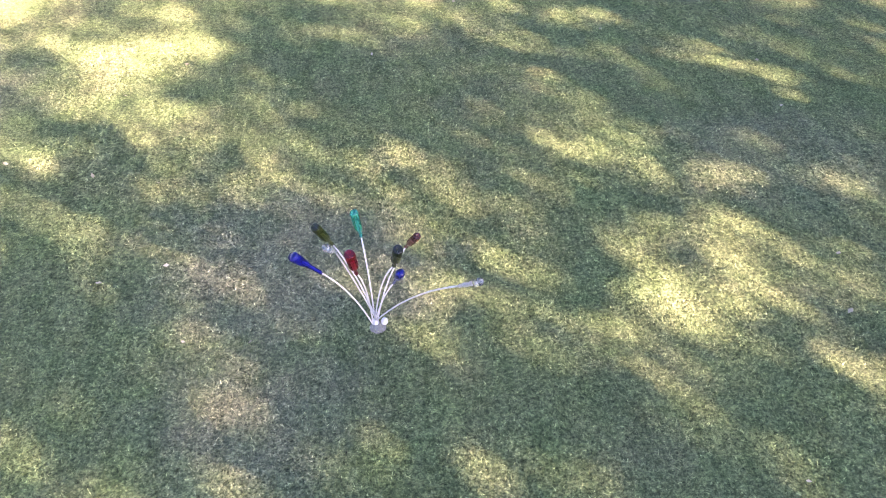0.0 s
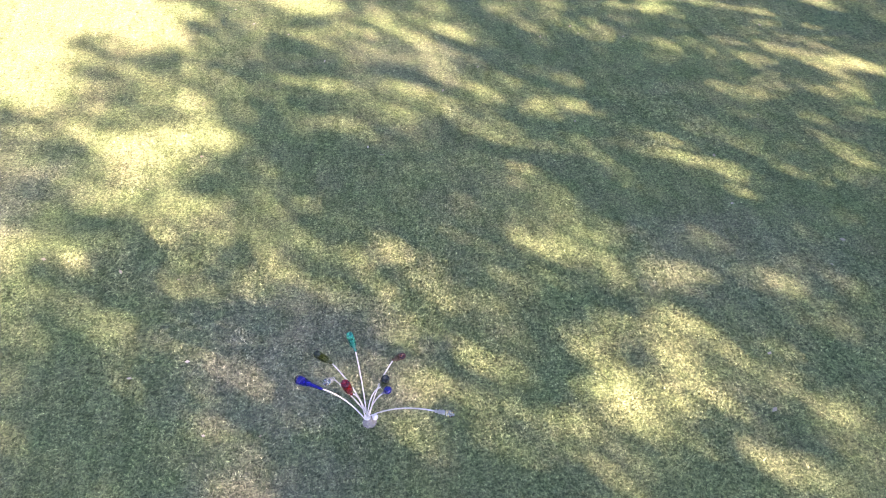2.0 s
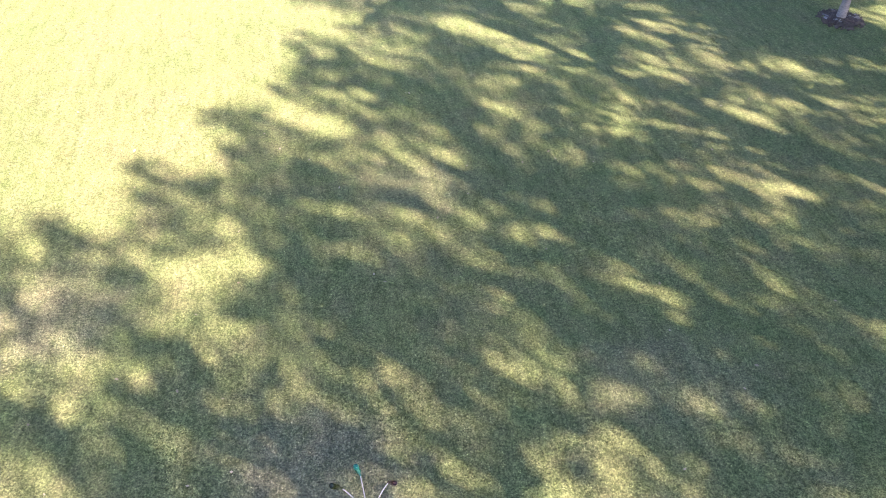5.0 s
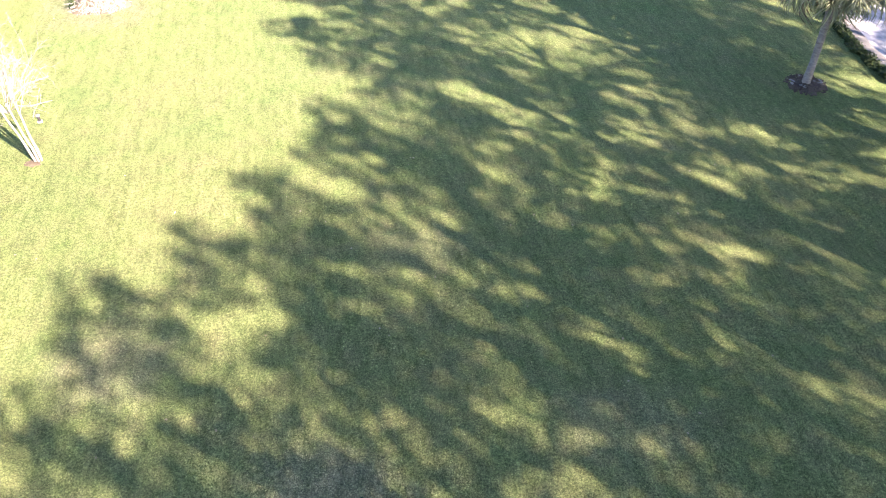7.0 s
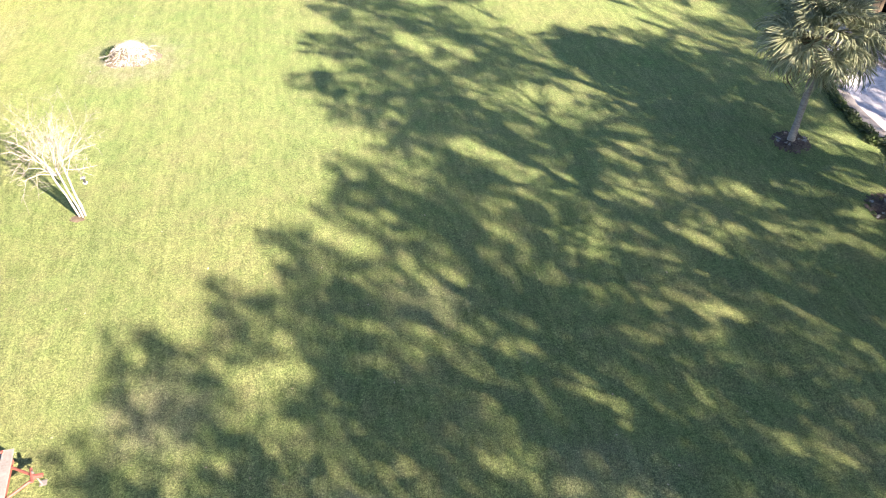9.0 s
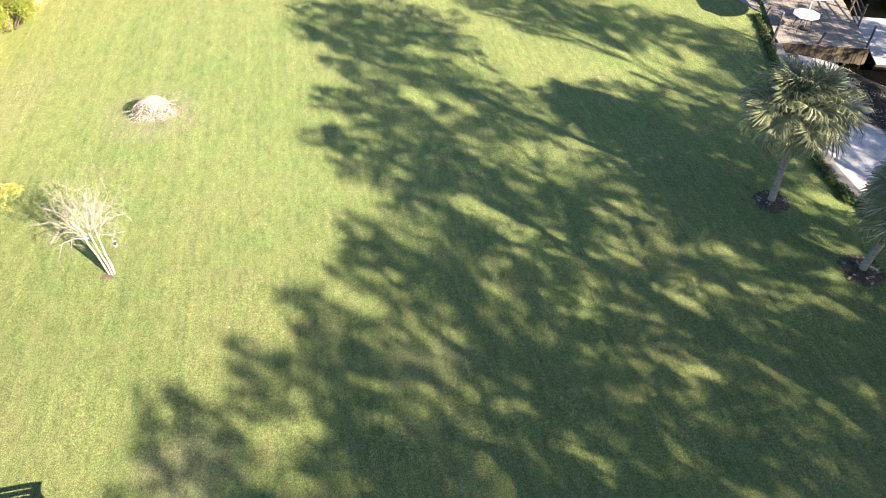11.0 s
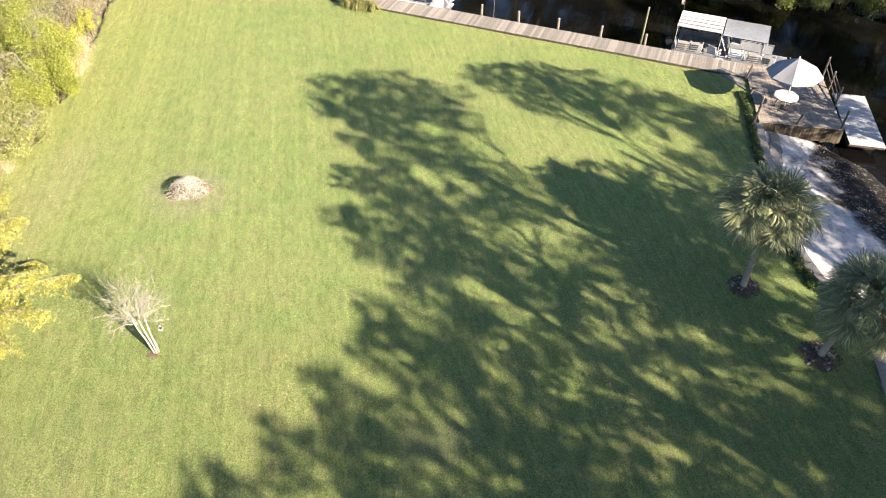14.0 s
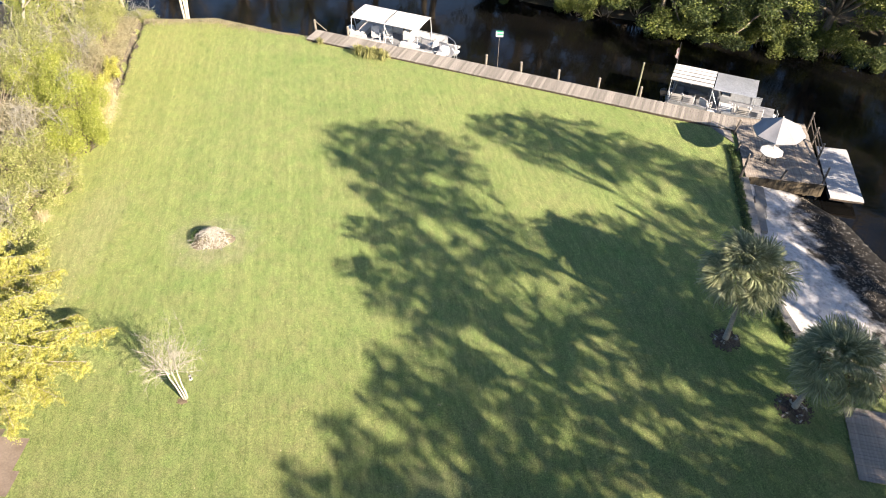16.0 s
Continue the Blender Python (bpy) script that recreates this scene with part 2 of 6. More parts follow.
POSTDARK = mottled("dark_weathered_post_timber", (0.035, 0.03, 0.027), (0.10, 0.088, 0.075), 5.0, 0.9, 30.0, 0.4, 0.008, stretch=(3, 3, 0.5))
CHIPS = mottled("brown_bark_chips", (0.06, 0.046, 0.03), (0.15, 0.122, 0.08), 4.0, 0.92, 30.0, 0.4, 0.01)
GREENPOST = mottled("green_stained_pole", (0.09, 0.092, 0.055), (0.17, 0.172, 0.115), 4.0, 0.85, 30.0, 0.3, 0.006)
CONCRETE = mottled("pale_concrete", (0.15, 0.147, 0.14), (0.235, 0.23, 0.22), 2.0, 0.9, 22.0, 0.3, 0.008, vary=0.1)
WHITE = mottled("white_painted_steel", (0.56, 0.535, 0.49), (0.70, 0.68, 0.63), 4.0, 0.5, 40.0, 0.15, 0.003)
BOATWHITE = mottled("white_gelcoat", (0.46, 0.47, 0.485), (0.58, 0.585, 0.595), 1.5, 0.35, 20.0, 0.05, 0.003)
SILVER = mottled("dull_aluminium", (0.34, 0.37, 0.41), (0.48, 0.51, 0.55), 1.2, 0.42, 12.0, 0.1, 0.004, metal=0.6)
GREYSEAT = mottled("grey_vinyl", (0.12, 0.125, 0.13), (0.22, 0.22, 0.23), 3.0, 0.6, 30.0, 0.2, 0.004)
PALESEAT = mottled("cream_vinyl", (0.12, 0.12, 0.118), (0.20, 0.198, 0.19), 3.0, 0.55, 30.0, 0.15, 0.004)
CARPET = mottled("boat_carpet", (0.10, 0.11, 0.13), (0.20, 0.21, 0.23), 3.0, 0.95, 50.0, 0.3, 0.005)
BLACKPART = mottled("black_plastic", (0.015, 0.015, 0.016), (0.04, 0.04, 0.042), 4.0, 0.5, 30.0, 0.1, 0.003)
CANVAS = mottled("pale_grey_canvas", (0.20, 0.208, 0.232), (0.26, 0.268, 0.295), 2.0, 0.85, 60.0, 0.15, 0.003)
REDPAINT = mottled("faded_red_paint", (0.18, 0.052, 0.038), (0.26, 0.09, 0.065), 5.0, 0.6, 40.0, 0.2, 0.004)
GREYBOARD = mottled("bare_grey_board", (0.16, 0.148, 0.13), (0.27, 0.25, 0.22), 3.0, 0.85, 26.0, 0.3, 0.006, vary=0.15)
BARK = mottled("grey_brown_bark", (0.10, 0.08, 0.06), (0.22, 0.19, 0.15), 4.0, 0.92, 24.0, 0.6, 0.02, stretch=(2, 2, 0.5))
PALEBARK = mottled("bleached_pale_bark", (0.275, 0.255, 0.215), (0.45, 0.425, 0.37), 5.0, 0.85, 28.0, 0.35, 0.008, stretch=(2, 2, 0.6))
PALMBARK = mottled("grey_palm_trunk", (0.17, 0.15, 0.125), (0.34, 0.31, 0.265), 5.0, 0.92, 20.0, 0.5, 0.02, stretch=(1, 1, 4))
BLEACHED = mottled("sun_bleached_stalks", (0.30, 0.29, 0.255), (0.51, 0.5, 0.455), 6.0, 0.9, 30.0, 0.3, 0.004)
TWIG = mottled("bleached_twigs", (0.185, 0.18, 0.152), (0.345, 0.338, 0.295), 6.0, 0.9, 30.0, 0.3, 0.004)
SIGNGREEN = mottled("green_sign_paint", (0.02, 0.22, 0.12), (0.03, 0.30, 0.17), 6.0, 0.5, 40.0, 0.1, 0.002)
FLAGRED = mottled("faded_flag_cloth", (0.30, 0.16, 0.15), (0.45, 0.40, 0.40), 7.0, 0.9, 60.0, 0.1, 0.002)
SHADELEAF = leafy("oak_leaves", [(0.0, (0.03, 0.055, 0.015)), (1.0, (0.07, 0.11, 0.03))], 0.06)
FARLEAF = leafy("river_wood_leaves", [(0.0, (0.024, 0.042, 0.014)), (0.6, (0.065, 0.095, 0.028)), (1.0, (0.15, 0.18, 0.05))], 0.3)
# brighter copy of the wood leaves, sunlight put into the colour
FARLIME = leafy("sunlit_bank_leaves", [(0.0, (0.05, 0.075, 0.018)), (0.5, (0.12, 0.155, 0.035)), (1.0, (0.24, 0.27, 0.08))], 0.35)
LIMELEAF = leafy("lime_green_leaves", [(0.0, (0.14, 0.18, 0.03)), (0.5, (0.28, 0.33, 0.055)), (0.8, (0.38, 0.42, 0.09)), (1.0, (0.48, 0.48, 0.18))], 0.38)
OLIVELEAF = leafy("olive_green_leaves", [(0.0, (0.15, 0.175, 0.05)), (0.5, (0.27, 0.305, 0.095)), (0.8, (0.38, 0.395, 0.16)), (1.0, (0.5, 0.49, 0.27))], 0.35)
TANLEAF = leafy("dry_tan_leaves", [(0.0, (0.17, 0.158, 0.095)), (0.6, (0.28, 0.262, 0.165)), (1.0, (0.40, 0.375, 0.26))], 0.3)
GOLDLEAF = leafy("golden_cypress_leaves", [(0.0, (0.2, 0.208, 0.035)), (0.6, (0.38, 0.39, 0.08)), (1.0, (0.53, 0.535, 0.2))], 0.35)
STRAWLEAF = leafy("dry_straw_blades", [(0.0, (0.36, 0.31, 0.18)), (1.0, (0.66, 0.60, 0.42))], 0.3)
HEDGELEAF = leafy("dark_groundcover_leaves", [(0.0, (0.02, 0.04, 0.012)), (1.0, (0.07, 0.11, 0.03))], 0.2)
PALMLEAF = leafy("palm_fronds", [(0.0, (0.15, 0.18, 0.10)), (0.7, (0.24, 0.27, 0.155)), (1.0, (0.36, 0.38, 0.24))], 0.3, 0.5)
DEADPALM = leafy("withered_palm_fronds", [(0.0, (0.08, 0.062, 0.036)), (1.0, (0.21, 0.165, 0.095))], 0.2)
LILYLEAF = leafy("strap_leaves", [(0.0, (0.13, 0.15, 0.045)), (1.0, (0.40, 0.39, 0.18))], 0.35)
COBALT = glass_material("cobalt_glass", (0.008, 0.010, 0.26))
OLIVEGLASS = glass_material("olive_glass", (0.06, 0.08, 0.012))
DARKGLASS = glass_material("dark_green_glass", (0.03, 0.038, 0.014))
TEALGLASS = glass_material("teal_glass", (0.03, 0.42, 0.30))
REDGLASS = glass_material("ruby_glass", (0.20, 0.005, 0.015))
BROWNGLASS = glass_material("russet_glass", (0.16, 0.04, 0.022))
CLEARGLASS = glass_material("clear_glass", (0.74, 0.78, 0.76), 0.04, 0.97)


# ---------------------------------------------------------------- mesh tools
class Shape:
    """Collects the faces of one mesh."""

    def __init__(self):
        self.v, self.f, self.count = [], [], 0

    def add(self, verts, faces):
        base = self.count
        self.v.extend(verts)
        self.f.extend([tuple(i + base for i in f) for f in faces])
        self.count += len(verts)
        return self

    def box(self, sx, sy, sz, m=None, chamfer=0.0):
        """A box round its own middle, top edges taken off by chamfer."""
        x, y, z, c = sx / 2, sy / 2, sz / 2, chamfer
        rings = [(x, y, -z), (x, y, z - c), (x - c, y - c, z)] if c else [(x, y, -z), (x, y, z)]
        vs, fs = [], []
        for a, b, h in rings:
            vs += [Vector((-a, -b, h)), Vector((a, -b, h)), Vector((a, b, h)), Vector((-a, b, h))]
        for k in range(len(rings) - 1):
            fs += [(4 * k + i, 4 * k + (i + 1) % 4, 4 * k + 4 + (i + 1) % 4, 4 * k + 4 + i) for i in range(4)]
        e = 4 * (len(rings) - 1)
        fs += [(3, 2, 1, 0), (e, e + 1, e + 2, e + 3)]
        return self.add([m @ v for v in vs] if m else vs, fs)

    def tube(self, path, radii, sides=7):
        path = [Vector(p) for p in path]
        if isinstance(radii, (int, float)):
            radii = [radii] * len(path)
        vs, fs = [], []
        side = None
        for k, p in enumerate(path):
            d = (path[min(k + 1, len(path) - 1)] - path[max(k - 1, 0)]).normalized()
            if side is None:
                side = d.orthogonal().normalized()
            side = (side - d * side.dot(d)).normalized()
            up = d.cross(side)
            for i in range(sides):
                a = 2 * math.pi * i / sides
                vs.append(p + radii[k] * (math.cos(a) * side + math.sin(a) * up))
        for k in range(len(path) - 1):
            fs += [(k * sides + i, k * sides + (i + 1) % sides, (k + 1) * sides + (i + 1) % sides, (k + 1) * sides + i) for i in range(sides)]
        fs.append(tuple(reversed(range(sides))))
        fs.append(tuple(range((len(path) - 1) * sides, len(path) * sides)))
        return self.add(vs, fs)

    def lathe(self, profile, m=None, sides=14):
        """profile: (radius, height) from the foot up."""
        vs, fs = [], []
        for r, h in profile:
            for i in range(sides):
                a = 2 * math.pi * i / sides
                v = Vector((r * math.cos(a), r * math.sin(a), h))
                vs.append(m @ v if m else v)
        for k in range(len(profile) - 1):
            fs += [(k * sides + i, k * sides + (i + 1) % sides, (k + 1) * sides + (i + 1) % sides, (k + 1) * sides + i) for i in range(sides)]
        fs.append(tuple(reversed(range(sides))))
        fs.append(tuple(range((len(profile) - 1) * sides, len(profile) * sides)))
        return self.add(vs, fs)

    def quads(self, corners):
        """corners: an array n x 4 x 3."""
        n = len(corners)
        base = self.count
        self.v.extend(corners.reshape(-1, 3).tolist())
        self.f.extend([(base + 4 * i, base + 4 * i + 1, base + 4 * i + 2, base + 4 * i + 3) for i in range(n)])
        self.count += 4 * n
        return self

    def mesh(self, name, mat, smooth=False):
        me = bpy.data.meshes.new(name)
        me.from_pydata([tuple(v) for v in self.v], [], self.f)
        me.materials.append(mat)
        if smooth:
            me.polygons.foreach_set("use_smooth", [True] * len(me.polygons))
        me.update()
        return me


def part(name, shape, mat, parent, label="", smooth=False, m=None):
    """Links a shape as one mesh object under a thing or a part."""
    ob = new(name, shape.mesh(name, mat, smooth) if isinstance(shape, Shape) else shape)
    ob.parent = parent
    if m is not None:
        ob.matrix_basis = m
    if label:
        ob["label"] = label
    return ob


def thing(name, m, label, category, group="", kind=""):
    ob = new(name)
    ob.empty_display_size = 0.2
    ob.matrix_basis = m
    return tagged(ob, label, category, group, kind)


def solid(name, shape, mat, label, category, group="", kind="", smooth=False, m=None):
    ob = new(name, shape.mesh(name, mat, smooth))
    if m is not None:
        ob.matrix_basis = m
    return tagged(ob, label, category, group, kind)


def leaf_quads(rng, centres, length, width, up=0.5, spread=0.35):
    """Rhombic leaves round the centres, turned at random and partly upwards."""
    n = len(centres)
    nor = rng.normal(size=(n, 3))
    nor[:, 2] = np.abs(nor[:, 2]) + up
    nor /= np.linalg.norm(nor, axis=1)[:, None]
    a = np.cross(nor, rng.normal(size=(n, 3)))
    a /= np.linalg.norm(a, axis=1)[:, None] + 1e-9
    b = np.cross(nor, a)
    s = (1 + spread * rng.uniform(-1, 1, n))[:, None]
    a, b = a * s * length / 2, b * s * width / 2
    return np.stack([centres - a, centres + b * 0.9 - a * 0.1, centres + a, centres - b * 0.9 - a * 0.1], 1)


def blob_points(rng, n, centre, radii, shell=0.55):
    """Points in a lumpy ellipsoid, most of them near its skin."""
    d = rng.normal(size=(n, 3))
    d /= np.linalg.norm(d, axis=1)[:, None]
    r = shell + (1 - shell) * rng.uniform(0, 1, n) ** 0.6
    return np.array(centre) + d * r[:, None] * np.array(radii)


def bend(a, b, rng, steps=4, wobble=0.06, sag=0.0):
    a, b = Vector(a), Vector(b)
    length = (b - a).length
    out = []
    for k in range(steps + 1):
        u = k / steps
        w = math.sin(math.pi * u) * wobble * length
        out.append(a.lerp(b, u) + Vector(rng.uniform(-1, 1, 3)) * w - Vector((0, 0, sag * length * u * u)))
    return out


def taper(r0, r1, n):
    return [r0 + (r1 - r0) * k / (n - 1) for k in range(n)]


# ---------------------------------------------------------------- ground and river
WATER_Z = -0.9
SHORE = [(-400, 60), (-60, 46), (-30, 43.3), (-22.5, 42.2), (-20, 42.4), (-17.4, 42.8), (-15, 42.0), (-12.6, 41.2), (-10.8, 40.95), (13.9, 33.3), (14.1, 30.0), (15.6, 28.2), (18.0, 26.2),
         (19.2, 22.5), (20.4, 19.0), (24.0, 16.5), (40, 13), (400, -60)]
FARSHORE = [(-400, 84), (-60, 62), (-20, 55.5), (-4, 51), (6, 47.3), (16, 44.6), (26, 42.4), (45, 37), (400, -20)]
WALL = [(13.35, 28.1), (12.98, 24.4), (12.72, 21.8), (12.74, 19.5), (13.05, 18.0), (13.75, 17.0), (15.6, 15.6), (18.0, 14.9), (30, 13)]


def across(line, x):
    return np.interp(x, [p[0] for p in line], [p[1] for p in line])


def ease(v, a, b):
    u = np.clip((v - a) / (b - a), 0, 1)
    return u * u * (3 - 2 * u)


WALL_Y = sorted((p[1], p[0]) for p in WALL)


def ground_height(x, y):
    """Lawn at 0, beach below the wall, river bed, far bank."""
    near = across(SHORE, x) - y
    far = y - across(FARSHORE, x)
    beach = (x > np.interp(y, [p[0] for p in WALL_Y], [p[1] for p in WALL_Y]) + 0.12) & (y < 28.3) & (y > 13)
    run = np.clip(near, -3, 8)
    wall_x = np.interp(y, [p[0] for p in WALL_Y], [p[1] for p in WALL_Y])
    sand = -0.38 + 0.12 * ease(y, 26.4, 27.9) * ease(-x, -18.2, -16.0) + 0.22 * ease(-y, -24.4, -22.2) - 0.13 * np.clip(x - wall_x, 0, 6)
    sand = np.where(sand < -0.67, -0.67 + (sand + 0.67) * 0.45, sand) - 0.5 * ease(-near, -0.5, 1.5)
    lawn = 0.0 - 1.6 * ease(-near, -0.15, 0.7)
    z = np.where(beach, sand, lawn)
    bank = -1.6 + 1.7 * ease(far, -0.5, 2.5) + 0.02 * np.clip(far, 0, 60)
    z = np.where(far > -0.5, bank, z)
    ditch = np.interp(y, [31.0, 33.0, 36.0, 39.0, 41.5, 43.0], [-20.1, -20.3, -20.9, -21.6, -22.0, -22.3]) + 0.06 * np.sin(y * 1.3) + 0.035 * np.sin(y * 3.7)
    z = z - 0.3 * np.exp(-(((x - ditch) / 0.13) ** 2)) * ease(y, 31.0, 32.5) * (near > 0)
    return z


def build_ground():
    outer = [-500, -250, -140, -90, -60, -45, -35]
    xs = np.concatenate([outer, np.arange(-30, -23, 0.3), np.arange(-23, -19, 0.12), np.arange(-19, -12, 0.25), np.arange(-12, 12, 0.4), np.arange(12, 20, 0.18), np.arange(20, 46, 0.6), [50, 60, 80, 120, 200, 400]])
    ys = np.concatenate([[-400, -200, -100, -60, -40, -30], np.arange(-24, 6, 0.8), np.arange(6, 30, 0.3), np.arange(30, 46, 0.2), np.arange(46, 62, 0.5), [64, 70, 80, 100, 140, 220, 400, 800]])
    gx, gy = np.meshgrid(xs, ys)
    gz = ground_height(gx, gy)
    bumps = 0.012 * np.sin(gx * 1.3 + 0.4 * gy) * np.sin(gy * 0.9)
    gz = gz + bumps * (np.abs(gx) < 40)
    nx, ny = len(xs), len(ys)
    verts = np.stack([gx, gy, gz], -1).reshape(-1, 3)
    idx = np.arange(nx * ny).reshape(ny, nx)
    faces = np.stack([idx[:-1, :-1], idx[:-1, 1:], idx[1:, 1:], idx[1:, :-1]], -1).reshape(-1, 4)
    me = bpy.data.meshes.new("ground")
    me.from_pydata(verts.tolist(), [], faces.tolist())
    mid = verts[faces].mean(1)
    x, y = mid[:, 0], mid[:, 1]
    rng = np.random.default_rng(5)
    j = 0.22 * np.sin(1.7 * y + 0.6 * x) + 0.14 * np.sin(4.1 * y + 1.0) + 0.08 * np.sin(9.0 * x + 5.0 * y)
    slot = np.zeros(len(x), int)
    edge = np.interp(y, [4, 9.5, 11.2, 13, 16.5, 22, 26, 31, 35, 42], [-14.2, -14.3, -14.9, -17.8, -18.9, -20.0, -20.3, -20.0, -20.5, -21.75])
    slot[(x < edge + j - 0.2)] = 1
    slot[(x < -14.25 + j) & (y < 11.0 + j) & (y > -2)] = 2
    slot[(y > across(SHORE, x) - 0.2 + 0.5 * j) & (x < -10)] = 1
    slot[(y > across(SHORE, x) - 0.5 + j) & (x < -15.0)] = 1
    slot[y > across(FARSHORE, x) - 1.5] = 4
    wall_x = np.interp(y, [p[0] for p in WALL_Y], [p[1] for p in WALL_Y])
    slot[(x > wall_x + 0.1) & (y > 13.6) & (y < 28.3) & (y < across(SHORE, x) + 3)] = 3
    slot[(y > across(SHORE, x) + 0.15) & (y < across(FARSHORE, x) - 1.0) & (slot != 3)] = 1
    for mat in (LAWN, FOREST, DIRT, SAND, SHADEFLOOR):
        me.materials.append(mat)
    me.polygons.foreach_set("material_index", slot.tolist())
    me.polygons.foreach_set("use_smooth", [True] * len(me.polygons))
    me.update()
    tagged(new("ground", me), "mown green lawn running down to a sandy river bank", "ground", kind="structure")


build_ground()
river = Shape().add([Vector((-400, -60, WATER_Z)), Vector((400, -60, WATER_Z)), Vector((400, 400, WATER_Z)), Vector((-400, 400, WATER_Z))], [(0, 1, 2, 3)])
solid("water", river, WATER, "dark brown slow river water with faint ripples", "river", kind="structure")


def build_grass():
    """Blades of turf, thickest round the bottle tree, thinning outwards."""
    rng = np.random.default_rng(11)
    n = 620000
    r = 10.0 * rng.uniform(0, 1, n) ** 0.7
    a = rng.uniform(0, 2 * math.pi, n)
    x, y = -0.3 + r * np.cos(a) * 0.9, 5.2 + r * np.sin(a)
    z = ground_height(x, y) + 0.012 * np.sin(x * 1.3 + 0.4 * y) * np.sin(y * 0.9)
    h = rng.uniform(0.007, 0.024, n)
    w = rng.uniform(0.0018, 0.0042, n)
    t = rng.uniform(0, 2 * math.pi, n)
    lean = rng.normal(0, 0.014, (n, 2))
    base = np.stack([x, y, z], -1)
    side = np.stack([np.cos(t) * w, np.sin(t) * w, np.zeros(n)], -1)
    tip = base + np.stack([lean[:, 0], lean[:, 1], h], -1)
    verts = np.stack([base - side, base + side, tip], 1).reshape(-1, 3)
    me = bpy.data.meshes.new("grass")
    me.vertices.add(3 * n)
    me.vertices.foreach_set("co", verts.ravel())
    me.loops.add(3 * n)
    me.loops.foreach_set("vertex_index", np.arange(3 * n, dtype=np.int32))
    me.polygons.add(n)
    me.polygons.foreach_set("loop_start", np.arange(0, 3 * n, 3, dtype=np.int32))
    me.materials.append(BLADES)
    me.update()
    me.validate()
    tagged(new("grass", me), "short dry green turf blades of the lawn", "grass", kind="stuff")


build_grass()


# ---------------------------------------------------------------- trees beside the view that shade the lawn
# openings in the crowns, by where the sun falls through them: x, y, half length down the shadow, half width, how open
SHORE_GAPS = [
    (2.13, 25.28, 0.78, 0.8, 1), (4.35, 25.2, 0.98, 0.69, 1), (7.91, 25.37, 1.48, 0.73, 1), (9.57, 23.79, 1.55, 0.53, 1),
    (6.37, 23.43, 0.68, 0.16, 0.9), (1.17, 22.86, 0.56, 0.29, 1), (-0.37, 22.94, 0.62, 0.28, 0.9), (0.35, 28.91, 0.59, 0.75, 0.9),
    (-3.61, 25.14, 1.2, 0.27, 0.5), (-2.74, 24.05, 0.67, 0.14, 0.6), (-3.28, 20.63, 0.8, 0.15, 0.8), (0.06, 18.74, 0.6, 0.12, 0.6),
    (9.08, 19.31, 1.12, 0.13, 0.4), (3.68, 26.9, 0.9, 0.22, 0.5),
]
MIDDLE_GAPS = [
    (2.49, 16.1, 0.69, 0.21, 0.2), (3.83, 14.98, 1.07, 0.22, 0.7), (1.48, 13.13, 0.74, 0.12, 1), (0.3, 13.19, 0.57, 0.1, 0.4),
    (-0.64, 11.37, 0.66, 0.13, 0.8), (-0.07, 10.34, 0.49, 0.15, 0.9), (0.45, 9.82, 0.54, 0.15, 0.7), (-1.29, 15.77, 1.13, 0.17, 0.55),
    (0.79, 15.14, 0.53, 0.11, 0.4), (3.95, 20.39, 0.55, 0.19, 0.9), (2.07, 19.28, 0.92, 0.2, 0.9), (3.87, 19.09, 1, 0.22, 0.75),
    (2.19, 20.01, 0.49, 0.13, 0.5), (5.85, 19.71, 0.99, 0.14, 0.35), (7.54, 19.56, 0.94, 0.1, 0.3),
]
PALM_GAPS = [
    (5.69, 16.85, 0.85, 0.16, 0.9), (6.55, 15.23, 0.65, 0.15, 0.9), (5.08, 14.28, 0.76, 0.3, 0.9), (4.44, 16.64, 0.74, 0.16, 0.5),
    (6.4, 12.95, 1.07, 0.27, 1), (5.84, 12.32, 0.49, 0.1, 0.7), (8.9, 16.85, 0.86, 0.1, 1), (8.35, 16.25, 0.5, 0.1, 0.8),
    (8.5, 14.64, 0.83, 0.14, 0.8), (6.9, 14.11, 0.63, 0.14, 0.6), (7.74, 13.5, 0.48, 0.12, 0.9), (9.98, 15.22, 0.42, 0.19, 0.9),
    (10.72, 15.56, 0.4, 0.24, 1), (10.46, 13.23, 0.84, 0.29, 0.9), (6.41, 10.78, 1.22, 0.1, 0.6), (7.98, 11.02, 0.48, 0.1, 0.5),
    (9.02, 10.26, 0.58, 0.12, 0.7), (10.55, 14.36, 0.35, 0.1, 0.8), (8.9, 17.7, 1.0, 0.8, 0.6), (5.7, 22.0, 1.6, 1.1, 0.8),
]
EDGE_GAPS = [
    (-3.55, 7.65, 0.7, 0.5, 1), (-3.25, 7.0, 0.66, 0.3, 0.8), (-4.54, 6.36, 1.08, 0.1, 0.6), (-2.61, 5.89, 0.55, 0.1, 0.6),
    (-3.39, 10.02, 0.77, 0.1, 0.75), (-4.84, 8.66, 0.61, 0.1, 0.85), (-1.45, 9.7, 0.24, 0.1, 0.5), (2.23, 9.33, 0.82, 0.1, 0.6),
    (3.62, 7.87, 0.83, 0.2, 1), (4.67, 7.36, 1.29, 0.14, 0.85), (2.81, 7.45, 0.4, 0.1, 0.65), (2.15, 6.28, 0.7, 0.1, 0.5),
    (0.01, 10.11, 0.92, 0.14, 0.9), (-2.45, 7.97, 0.52, 0.1, 0.6), (-7.2, 7.2, 1.0, 0.5, 0.8),
]
